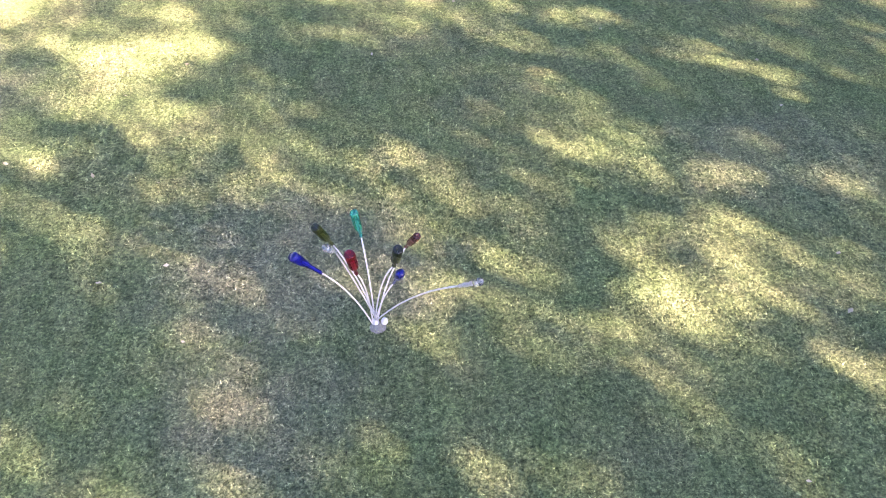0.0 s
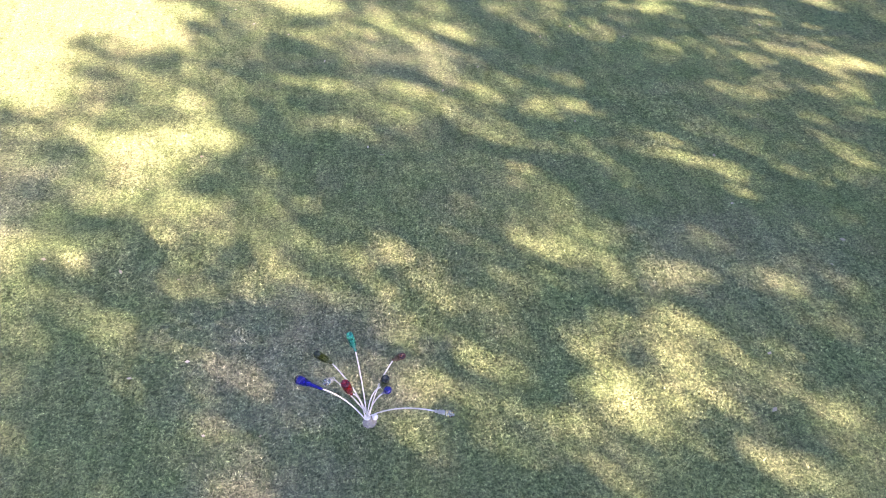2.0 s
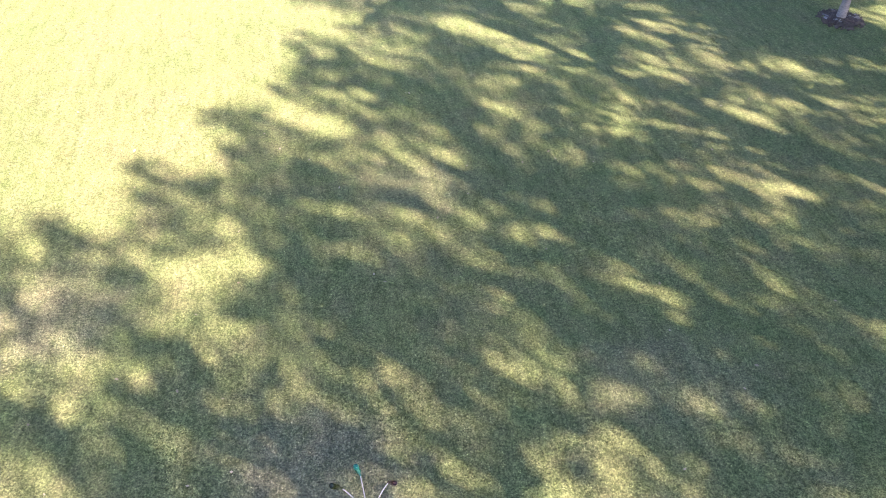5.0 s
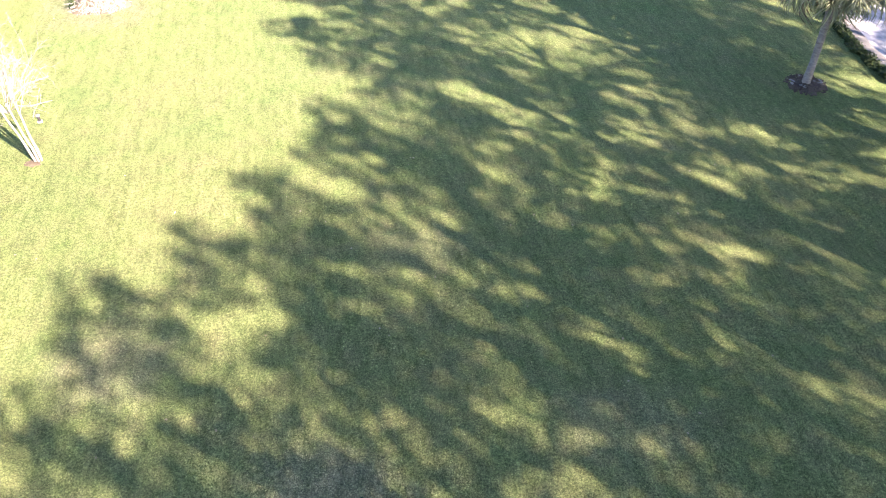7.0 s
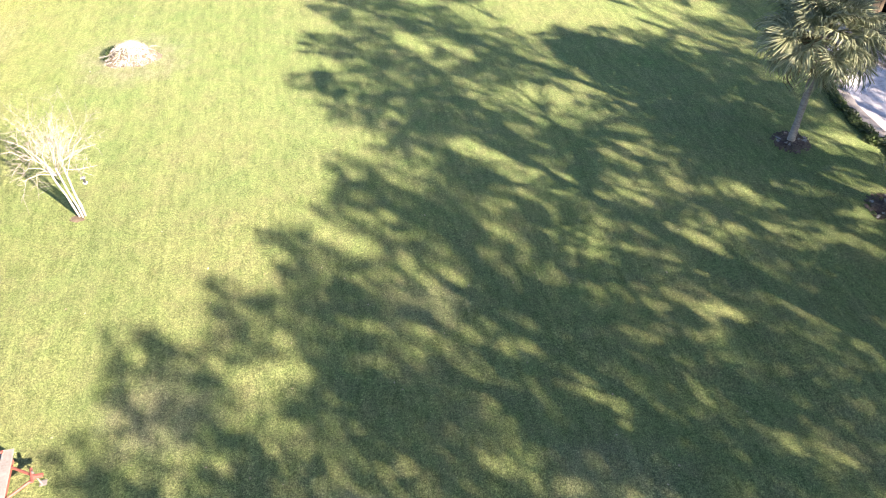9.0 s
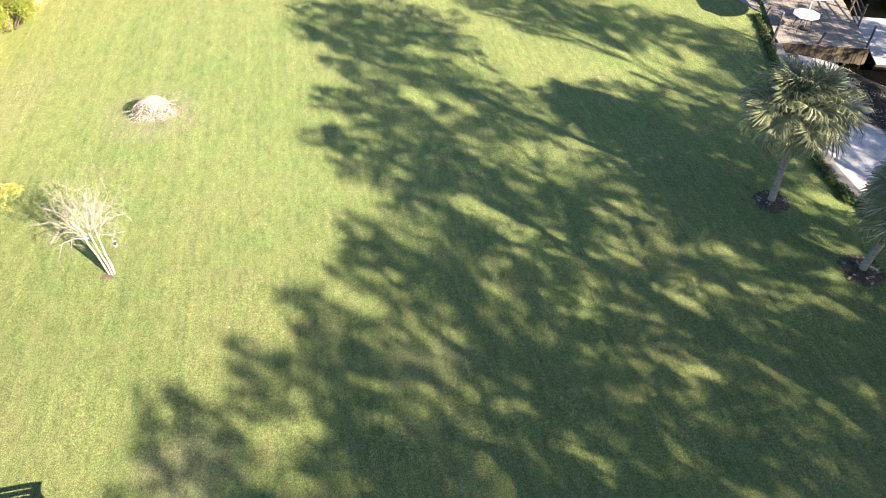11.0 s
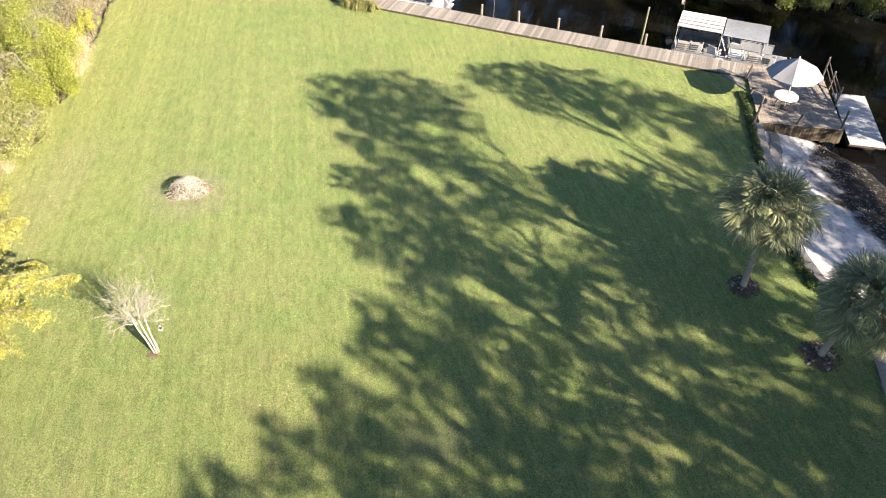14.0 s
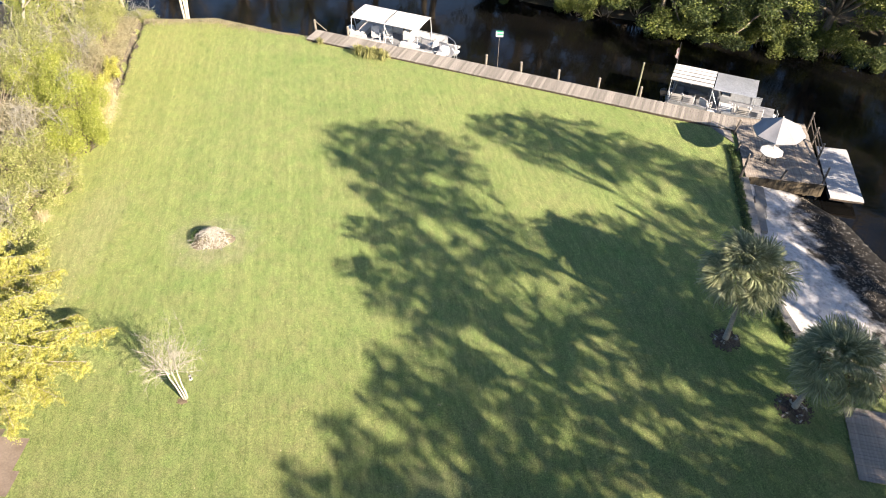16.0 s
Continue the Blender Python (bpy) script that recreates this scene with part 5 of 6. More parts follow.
for k in range(5):
    f0, f1 = k * 0.19 + 0.008, k * 0.19 + 0.182
    ring = [CA.lerp(CC, f0), CB.lerp(CC, f0), CB.lerp(CC, f1), CA.lerp(CC, f1)]
    part("plank", Shape().add(ring + [p - Vector((0, 0, 0.05)) for p in ring], [(0, 1, 2, 3), (7, 6, 5, 4), (0, 4, 5, 1), (1, 5, 6, 2), (2, 6, 7, 3), (3, 7, 4, 0)]), WOOD, corner)
rail = thing("deck_rail", pose(0, 0, 0.1), "dark grey timber rails between the deck posts", "railing")
for a, b in [((17.83, 32.9, 0.75), (17.42, 29.85, 0.42)), ((17.83, 32.9, 0.4), (17.42, 29.85, 0.12)), ((17.62, 31.4, 0.8), (17.42, 29.9, 0.75))]:
    part("rail_board", Shape().tube([a, b], 0.03, 4), POSTDARK, rail)
DOCK = pose(18.52, 29.45, -0.35, 0, 0, -8.0)
dock = planked("floating_dock", DOCK, 1.55, 4.5, 0.14, True, DOCKWOOD, "pale bleached wooden floating dock beside the deck", "floating dock", depth=0.1)
for s in (-1, 1):
    part("float", Shape().box(1.2, 0.9, 0.5, pose(0, s * 1.25, -0.4), 0.05), BLACKPART, dock)


def umbrella_table(x, y):
    table = thing("patio_table", pose(x, y, 0.1), "octagonal white patio table standing under the umbrella", "table")
    part("tabletop", Shape().lathe([(0.05, 0.69), (0.55, 0.69), (0.58, 0.705), (0.58, 0.725), (0.54, 0.74), (0.05, 0.74)], None, 8), BOATWHITE, table)
    for k in range(4):
        a = math.pi / 4 + k * math.pi / 2
        # legs coloured dark for the shade under the tabletop
        part("leg", Shape().tube([(0.3 * math.cos(a), 0.3 * math.sin(a), 0.69), (0.40 * math.cos(a), 0.40 * math.sin(a), 0.0)], 0.022, 6), POSTDARK, table)
    part("apron", Shape().lathe([(0.46, 0.63), (0.48, 0.63), (0.48, 0.69), (0.46, 0.69)], None, 8), PALESEAT, table)
    um = thing("patio_umbrella", pose(x + 0.16, y + 0.12, 0.1, -1, -3, 0), "open octagonal pale grey canvas patio umbrella on a pole", "umbrella")
    part("pole", Shape().tube([(0, 0, 0.02), (0, 0, 2.58)], 0.022, 8), WHITE, um, smooth=True)
    part("base", Shape().lathe([(0.24, 0.0), (0.22, 0.05), (0.05, 0.09)], None, 16), BLACKPART, um, smooth=True)
    part("finial", Shape().lathe([(0.02, 2.56), (0.035, 2.60), (0.015, 2.66)], None, 8), WHITE, um, smooth=True)
    R, rim, top = 1.23, 1.84, 2.58
    canopy = Shape()
    for k in range(8):
        a0, a1 = radians(22.5 + 45 * k), radians(67.5 + 45 * k)
        rows = []
        for i in range(6):
            u = i / 5
            r = R * u
            z = top - (top - rim) * (u ** 1.03)
            row = []
            for jj in range(5):
                w = jj / 4
                d0, d1 = Vector((math.cos(a0), math.sin(a0), 0)), Vector((math.cos(a1), math.sin(a1), 0))
                p = d0.lerp(d1, w) * r
                row.append(Vector((p.x, p.y, z - 0.02 * u * math.sin(math.pi * w))))
            rows.append(row)
        vs = [p for row in rows for p in row]
        fs = [(i * 5 + jj, (i + 1) * 5 + jj, (i + 1) * 5 + jj + 1, i * 5 + jj + 1) for i in range(5) for jj in range(4)]
        last = rows[-1]
        b = len(vs)
        vs += [p * 1.0 - Vector((0, 0, 0.07)) for p in last]
        fs += [(25 + jj, b + jj, b + jj + 1, 25 + jj + 1) for jj in range(4)]
        canopy.add(vs, fs)
        rib = Shape().tube([(0.03 * math.cos(a0), 0.03 * math.sin(a0), top - 0.06), (0.98 * R * math.cos(a0), 0.98 * R * math.sin(a0), rim - 0.05)], 0.01, 5)
        r_ob = part("rib", rib, WHITE, um)
        part("strut", Shape().tube([(0.03 * math.cos(a0), 0.03 * math.sin(a0), 1.66), (0.7 * math.cos(a0), 0.7 * math.sin(a0), 2.06)], 0.007, 5), WHITE, r_ob)
    part("canopy", canopy, CANVAS, um)


umbrella_table(14.76, 29.32)
walk_deck = pose(16.03, 12.85, 0.06, 0, 0, -8.0)
planked("wooden_walkway", walk_deck, 5.0, 2.95, 0.14, True, mottled("grey_shaded_planks", (0.18, 0.158, 0.142), (0.29, 0.258, 0.235), 2.0, 0.85, 22.0, 0.3, 0.006, stretch=(5, 1, 1), vary=0.12), "broad grey wooden walkway beside the palms", "walkway")
gate = thing("timber_bench", pose(15.65, 15.55, 0.0, 0, 0, 30), "brown wooden bench at the corner of the walkway", "bench")
part("seat", Shape().box(1.3, 0.36, 0.05, pose(0, 0, 0.45), 0.01), bpy.data.materials["stained_timber"], gate)
for sx in (-0.55, 0.55):
    for sy in (-0.13, 0.13):
        part("leg", Shape().box(0.07, 0.07, 0.5, pose(sx, sy, 0.19), 0.005), bpy.data.materials["stained_timber"], gate)


# ---------------------------------------------------------------- pontoon boats
def plastic_chair(boat, m, mat=None):
    c = part("deck_chair", Shape().box(0.5, 0.5, 0.05, pose(0, 0, 0.4), 0.015), mat or BOATWHITE, boat, m=m)
    part("chair_back", Shape().box(0.06, 0.5, 0.5, pose(-0.27, 0, 0.64, 0, -12, 0), 0.02), mat or BOATWHITE, c)
    for sx in (-0.2, 0.2):
        for sy in (-0.21, 0.21):
            part("chair_leg", Shape().tube([(sx, sy, 0.4), (sx * 1.15, sy * 1.1, 0)], 0.02, 5), mat or BOATWHITE, c)
    for sy in (-0.26, 0.26):
        part("armrest", Shape().tube([(-0.26, sy, 0.6), (0.2, sy, 0.62), (0.22, sy, 0.1)], 0.022, 5), mat or BOATWHITE, c)


def folding_lounger(boat, m, cloth):
    """Folding deck lounger: tube frame, webbed seat, raised back and a short foot; x runs to the foot."""
    f = part("lounger", Shape().tube([(-0.32, -0.27, 0.3), (0.42, -0.27, 0.36)], 0.016, 5).tube([(-0.32, 0.27, 0.3), (0.42, 0.27, 0.36)], 0.016, 5), BOATWHITE, boat, m=m)
    for k in range(4):
        part("seat_strap", Shape().box(0.15, 0.52, 0.02, pose(-0.2 + 0.17 * k, 0, 0.315 + 0.014 * k, 0, -5, 0), 0.005), cloth, f)
    for k in range(5):
        part("back_strap", Shape().box(0.13, 0.52, 0.02, pose(-0.38 - 0.07 * k, 0, 0.37 + 0.125 * k, 0, -60, 0), 0.005), cloth, f)
    for s in (-1, 1):
        part("back_tube", Shape().tube([(-0.32, 0.27 * s, 0.3), (-0.70, 0.27 * s, 0.98)], 0.016, 5), BOATWHITE, f)
        part("arm_tube", Shape().tube([(-0.45, 0.29 * s, 0.56), (0.15, 0.3 * s, 0.58), (0.3, 0.29 * s, 0.0)], 0.018, 5), BOATWHITE, f)
        part("leg_tube", Shape().tube([(0.05, 0.28 * s, 0.34), (-0.35, 0.28 * s, 0.0)], 0.016, 5), BOATWHITE, f)


def captain_chair(boat, m):
    """Pedestal chair with a rounded shell back."""
    c = part("captain_chair", Shape().lathe([(0.16, 0), (0.14, 0.03), (0.05, 0.06), (0.05, 0.4)], None, 12), SILVER, boat, m=m)
    part("chair_seat", Shape().box(0.48, 0.5, 0.12, pose(0, 0, 0.46), 0.04), BOATWHITE, c)
    back = Shape()
    rows = []
    for i in range(7):
        u = i / 6
        wide = 0.26 * math.sqrt(max(0.05, 1 - max(0.0, u - 0.45) ** 2 / 0.32))
        rows.append([Vector((-0.22 - 0.1 * u - 0.05 * math.cos(j * math.pi / 6), wide * math.cos(math.pi * j / 6), 0.5 + 0.5 * u)) for j in range(7)])
    vs = [p for r in rows for p in r] + [p + Vector((-0.05, 0, 0)) for r in rows for p in r]
    fs = [(i * 7 + j, i * 7 + j + 1, (i + 1) * 7 + j + 1, (i + 1) * 7 + j) for i in range(6) for j in range(6)]
    back.add(vs, fs + [tuple(49 + q for q in reversed(f)) for f in fs])
    part("chair_back", back, BOATWHITE, c, smooth=True)


def pontoon_boat(m, length, roof_from, roof_to, ribbed, white, label):
    """x forward, y to port; deck top at 0, roof 1.75 above it."""
    b = thing("pontoon_boat", m, label, "boat", "moored pontoon boats")
    hull = BOATWHITE if white else SILVER
    w = 1.2
    for s in (-1, 1):
        part("pontoon", Shape().tube([(-length / 2, s * 0.8, -0.34), (length / 2 - 0.55, s * 0.8, -0.34), (length / 2 - 0.15, s * 0.8, -0.27), (length / 2 + 0.12, s * 0.8, -0.12)], [0.28, 0.28, 0.22, 0.04], 14), SILVER, b, smooth=True)
    part("deck", Shape().box(length - 0.1, 2 * w, 0.08, pose(0, 0, -0.04), 0.01), CARPET, b)
    for s in (-1, 1):
        part("deck_trim", Shape().box(length - 0.04, 0.05, 0.13, pose(0, s * w, -0.05), 0.01), hull, b)
    x0, x1 = -length / 2 + 0.25, length / 2 - 0.85
    for s in (-1, 1):
        segs = [(x0, x0 + (x1 - x0) * 0.42), (x0 + (x1 - x0) * 0.60, x1)] if s < 0 else [(x0, x1)]
        for a, c in segs:
            panel = part("fence_panel", Shape().box(c - a, 0.02, 0.42, pose((a + c) / 2, s * (w - 0.06), 0.30), 0.004), hull, b)
            rails = Shape()
            for z in (0.06, 0.56):
                rails.tube([(a, s * (w - 0.06), z), (c, s * (w - 0.06), z)], 0.018, 6)
            for k in range(4):
                xx = a + (c - a) * k / 3
                rails.tube([(xx, s * (w - 0.06), 0), (xx, s * (w - 0.06), 0.58)], 0.016, 6)
            part("fence_rail", rails, SILVER, panel)
    for s in (-1, 1) if white else ():
        part("bow_rail", Shape().tube([(x1, s * (w - 0.06), 0.56), (length / 2 - 0.2, s * w * 0.55, 0.56), (length / 2 - 0.05, s * 0.45, 0.50), (length / 2 - 0.05, s * 0.45, 0.0)], 0.02, 6), SILVER, b)
    half = (roof_to - roof_from) / 2
    for k in range(2):
        a = roof_from + k * half
        roof = Shape()
        if ribbed and k == 0:
            for i in range(5):
                slat = Shape().box(half - 0.02, 0.25, 0.035, pose(a + half / 2, -0.80 + 0.40 * i, 1.715 + 0.02 * (1 - (i - 2) ** 2 / 4), 0, 0, 0), 0.012)
                part("roof_slat", slat, BOATWHITE, b)
            part("roof_underlay", Shape().box(half - 0.04, 1.9, 0.012, pose(a + half / 2, 0, 1.682), 0.002), GREYSEAT, b, "grey sheet under the white roof ribs")
            for xx in (a + 0.05, a + half / 2, a + half - 0.05):
                part("roof_crossbar", Shape().box(0.04, 1.92, 0.03, pose(xx, 0, 1.655), 0.004), hull, b)
            continue
        top = [Vector((xx, -0.98 + 0.245 * i, 1.66 + 0.06 * (1 - (-0.98 + 0.245 * i) ** 2))) for xx in (a + 0.05, a + half - 0.05) for i in range(9)]
        low = [v - Vector((0, 0, 0.03)) for v in top]
        skin = [(i, 9 + i, 10 + i, i + 1) for i in range(8)]
        rim = list(range(9)) + list(range(17, 8, -1))
        roof.add(top + low, skin + [tuple(18 + q for q in reversed(f)) for f in skin] + [(rim[i], rim[(i + 1) % 18], 18 + rim[(i + 1) % 18], 18 + rim[i]) for i in range(18)])
        rp = part("roof_panel", roof, hull, b)
        for s in (-1, 1):
            part("roof_edge", Shape().tube([(a + 0.03, 0.98 * s, 1.64), (a + half - 0.03, 0.98 * s, 1.64)], 0.025, 6), hull, rp)
    for xx in (roof_from + 0.06, roof_from + half, roof_to - 0.06):
        for s in (-1, 1):
            part("roof_post", Shape().tube([(xx, s * (w - 0.06), 0), (xx, s * (w - 0.1), 0.6), (xx, s * 0.95, 1.65)], 0.022, 6), hull, b)
    for s in (-1, 1):
        part("roof_brace", Shape().tube([(roof_from + half, s * 0.97, 1.5), (roof_from + half + 0.5, s * (w - 0.06), 0.6)], 0.016, 6), hull, b)
    seat_mat = BOATWHITE if white else PALESEAT
    for px, py, sx, sy in [(x0 + 0.35, 0.45, 0.6, 1.2), (x0 + 1.5, 0.78, 1.1, 0.5)] + ([(x0 + 0.5, -0.72, 0.9, 0.6), (0.75, -0.72, 0.8, 0.6)] if white else []):
        st = part("bench_seat", Shape().box(sx, sy, 0.36, pose(px, py, 0.18), 0.03), seat_mat, b)
        if sx > sy:
            part("bench_back", Shape().box(sx, 0.12, 0.42, pose(px, py + math.copysign(sy / 2 - 0.06, py), 0.52), 0.03), seat_mat, st)
        else:
            part("bench_back", Shape().box(0.12, sy, 0.42, pose(px - sx / 2 + 0.06, py, 0.52), 0.03), seat_mat, st)
    console = part("helm_console", Shape().box(0.5, 0.7, 0.75, pose(0.2, 0.55, 0.375), 0.05), hull, b)
    part("windscreen", Shape().box(0.03, 0.66, 0.3, pose(0.4, 0.55, 0.9, 0, -20, 0), 0.01), BLACKPART, console)
    part("steering_wheel", Shape().lathe([(0.15, -0.012), (0.17, 0.0), (0.15, 0.012)], pose(-0.1, 0.55, 0.72, 0, 65, 0), 14), BLACKPART, console)
    if white:
        plastic_chair(b, pose(-0.9, -0.1, 0, 0, 0, 20))
        plastic_chair(b, pose(-1.7, -0.35, 0, 0, 0, -60))
        captain_chair(b, pose(length / 2 - 2.3, -0.55, 0, 0, 0, 200))
        captain_chair(b, pose(length / 2 - 1.35, -0.1, 0, 0, 0, 150))
        part("bow_step", Shape().box(0.5, 0.7, 0.28, pose(length / 2 - 0.62, -0.55, 0.14), 0.05), BOATWHITE, b)
        for sy in (-0.78, -0.42):
            part("boarding_post", Shape().tube([(length / 2 - 0.42, sy, -0.1), (length / 2 - 0.42, sy, 0.62), (length / 2 - 0.55, sy, 0.68)], 0.03, 6), BOATWHITE, b)
    else:
        for k, (px, py, turn) in enumerate([(-2.45, -0.55, 98), (-1.75, -0.45, 94), (0.30, -0.5, 92), (1.15, -0.55, 97), (1.95, -0.5, 88)]):
            folding_lounger(b, pose(px, py, 0, 0, 0, turn) @ Matrix.Diagonal((1.2, 1.15, 1.2, 1)), (PALESEAT, GREYSEAT, BOATWHITE, PALESEAT, GREYSEAT)[k])
        plastic_chair(b, pose(-0.75, -0.55, 0, 0, 0, 60), BOATWHITE)
        part("cool_box", Shape().box(0.55, 0.36, 0.36, pose(-0.3, -0.85, 0.18), 0.04), BOATWHITE, b)
    motor = part("outboard_motor", Shape().box(0.34, 0.3, 0.42, pose(-length / 2 - 0.16, 0, 0.34, 0, -25, 0), 0.09), BLACKPART if not white else BOATWHITE, b)
    part("motor_leg", Shape().box(0.16, 0.12, 0.9, pose(-length / 2 - 0.2, 0, -0.35), 0.02), BLACKPART, motor)
    part("bow_ladder", Shape().tube([(length / 2, 0.2, 0.55), (length / 2 + 0.15, 0.2, 0.3), (length / 2 + 0.15, 0.2, -0.4)], 0.018, 5).tube([(length / 2, -0.2, 0.55), (length / 2 + 0.15, -0.2, 0.3), (length / 2 + 0.15, -0.2, -0.4)], 0.018, 5), SILVER, b)
    if white:
        part("stern_ladder", Shape().tube([(-length / 2 - 0.1, 0.6, 0.1), (-length / 2 - 0.3, 0.6, 1.2)], 0.03, 5), BOATWHITE, b)
        part("bow_shell", Shape().lathe([(0.32, 0), (0.36, 0.25), (0.3, 0.5), (0.12, 0.55)], pose(length / 2 - 0.55, -0.15, 0), 12), BOATWHITE, b, smooth=True)
    else:
        part("flag_pole", Shape().tube([(roof_from + 0.05, 0.95, 1.7), (roof_from - 0.02, 0.98, 3.0)], 0.014, 5), BLACKPART, b)
        cloth = Shape()
        vs = [Vector((roof_from + 0.02 - 0.10 * (i % 2) * 0.4 - 0.07 * jj, 0.97 + 0.03 * math.sin(i * 1.7), 2.65 - 0.16 * i)) for i in range(5) for jj in range(3)]
        cloth.add(vs, [(i * 3 + jj, i * 3 + jj + 1, (i + 1) * 3 + jj + 1, (i + 1) * 3 + jj) for i in range(4) for jj in range(2)])
        part("furled_flag", cloth, FLAGRED, b)
    return b


pontoon_boat(pose(13.68, 35.2, -0.45, 0, 0, -18.5), 6.0, -2.9, 1.72, True, False, "silver pontoon boat with ribbed metal roof moored at the boardwalk")
pontoon_boat(pose(-5.0, 41.15, -0.45, 0, 0, -18.5), 7.0, -3.1, 1.6, False, True, "white pontoon boat with white roof moored at the boardwalk")


# ---------------------------------------------------------------- woods
def shrub(x, y, rx, ry, h, n, mat, seed, label, leaf=0.17, group="bushes of the lawn edge", bare=0, lumps=9):
    """A many-stemmed bush: leafy sprays in uneven lumps, with gaps between them; bare: how many leafless shoots stand in it."""
    rng = np.random.default_rng(seed)
    z = float(ground_height(np.array(x), np.array(y)))
    t = thing("shrub", pose(x, y, z), label, "shrub", group)
    st, lv, dry = Shape(), Shape(), Shape()
    pts = []
    small = 0.42 if lumps < 12 else 0.25
    for k in range(lumps):
        a, r = rng.uniform(0, 2 * math.pi), rng.uniform(0.1, 0.8) ** 0.8
        c = np.array((rx * r * math.cos(a), ry * r * math.sin(a), h * rng.uniform(0.3, 0.82) * (1.1 - 0.45 * r)))
        st.tube(bend((0.15 * math.cos(a), 0.15 * math.sin(a), -0.1), c, rng, 4, 0.06), taper(0.032, 0.009, 5), 5)
        size = np.array((rx, ry, 0.75 * h)) * small * rng.uniform(0.7, 1.25)
        q = blob_points(rng, n // lumps, c, size, 0.4)
        q += rng.normal(0, 0.06, q.shape)
        q[:, 2] = np.maximum(q[:, 2], 0.05)
        pts.append(q)
    for _ in range(bare):
        a = rng.uniform(0, 2 * math.pi)
        e = Vector((rx * rng.uniform(0.4, 1.0) * math.cos(a), ry * rng.uniform(0.4, 1.0) * math.sin(a), h * rng.uniform(0.8, 1.2)))
        p = bend((0, 0, h * 0.2), e, rng, 5, 0.09)
        dry.tube(p, taper(0.019, 0.006, 6), 5)
        for _ in range(30):
            o = p[int(rng.integers(2, 6))]
            dry.tube(bend(o, o + Vector(rng.normal(0, 0.45, 3)) + Vector((0, 0, 0.22)), rng, 3, 0.12), taper(0.008, 0.003, 4), 3)
    lv.quads(leaf_quads(rng, np.concatenate(pts), leaf, leaf * 0.5, 0.6))
    bulk_part("stem", st, BARK, t, smooth=True)
    if bare:
        bulk_part("bare_shoot", dry, TWIG, t, "pale leafless shoots", smooth=True)
    part("foliage", lv, mat, t)
    return t


LIME, OLIVE, TAN = "bright lime green leafy shrub at the lawn edge", "olive green tangled shrub at the lawn edge", "dry tan thicket with bare pale branches"
for k, (x, y, rx, ry, h, n, mat, lab, bare) in enumerate([
    (-20.0, 27.4, 1.6, 2.0, 2.5, 4200, LIMELEAF, LIME, 0), (-21.4, 29.6, 2.0, 2.2, 3.2, 4200, LIMELEAF, LIME, 0), (-21.6, 25.2, 1.8, 2.2, 2.6, 3000, OLIVELEAF, OLIVE, 4),
    (-19.8, 23.8, 1.3, 1.7, 1.7, 2600, OLIVELEAF, OLIVE, 0), (-20.8, 21.4, 1.8, 2.0, 2.2, 2800, OLIVELEAF, OLIVE, 5), (-23.6, 27.2, 2.0, 2.4, 3.2, 2600, TANLEAF, TAN, 10),
    (-23.8, 31.8, 2.2, 2.2, 3.6, 4000, LIMELEAF, LIME, 0), (-22.9, 34.2, 1.6, 2.0, 2.8, 2800, TANLEAF, TAN, 6), (-23.6, 37.0, 1.8, 2.2, 3.2, 3400, OLIVELEAF, OLIVE, 0),
    (-26.0, 35.0, 2.4, 2.4, 4.2, 3600, OLIVELEAF, OLIVE, 3), (-24.8, 40.0, 2.0, 2.0, 3.0, 3000, OLIVELEAF, OLIVE, 3), (-27.0, 38.8, 2.4, 2.4, 4.6, 3600, LIMELEAF, LIME, 0),
    (-26.4, 30.4, 2.4, 2.6, 4.2, 3000, OLIVELEAF, OLIVE, 6), (-25.8, 24.8, 2.4, 2.6, 3.4, 2800, OLIVELEAF, OLIVE, 7), (-23.8, 22.6, 2.2, 2.4, 2.8, 2800, OLIVELEAF, OLIVE, 6),
    (-19.4, 19.4, 1.3, 1.6, 1.7, 2000, OLIVELEAF, OLIVE, 2), (-29.5, 34.0, 2.6, 2.8, 5.2, 2600, OLIVELEAF, OLIVE, 0), (-23.0, 42.6, 1.2, 1.0, 1.6, 1400, OLIVELEAF, OLIVE, 2),
    (-26.0, 43.0, 2.4, 1.6, 3.4, 2600, OLIVELEAF, OLIVE, 4), (-29.0, 27.6, 2.6, 3.0, 4.6, 2400, OLIVELEAF, OLIVE, 8), (-22.4, 18.4, 2.0, 2.2, 2.6, 2200, OLIVELEAF, OLIVE, 4),
    (-25.2, 33.0, 2.0, 2.0, 3.6, 3000, OLIVELEAF, OLIVE, 2), (-22.3, 31.6, 0.9, 1.0, 1.9, 1400, LIMELEAF, LIME, 1), (-28.4, 42.0, 2.4, 2.2, 4.4, 2600, OLIVELEAF, OLIVE, 0),
    (-21.6, 16.0, 1.9, 2.0, 2.4, 2200, OLIVELEAF, OLIVE, 3), (-25.0, 19.0, 2.4, 2.4, 3.2, 2200, OLIVELEAF, OLIVE, 5), (-19.4, 13.6, 1.6, 1.6, 2.0, 1800, OLIVELEAF, OLIVE, 2),
]):
    shrub(x + 0.5, y, rx * 1.05, ry * 1.05, h, int(n * 4.6), mat, 100 + k, lab, 0.078, bare=bare + 2, lumps=26)
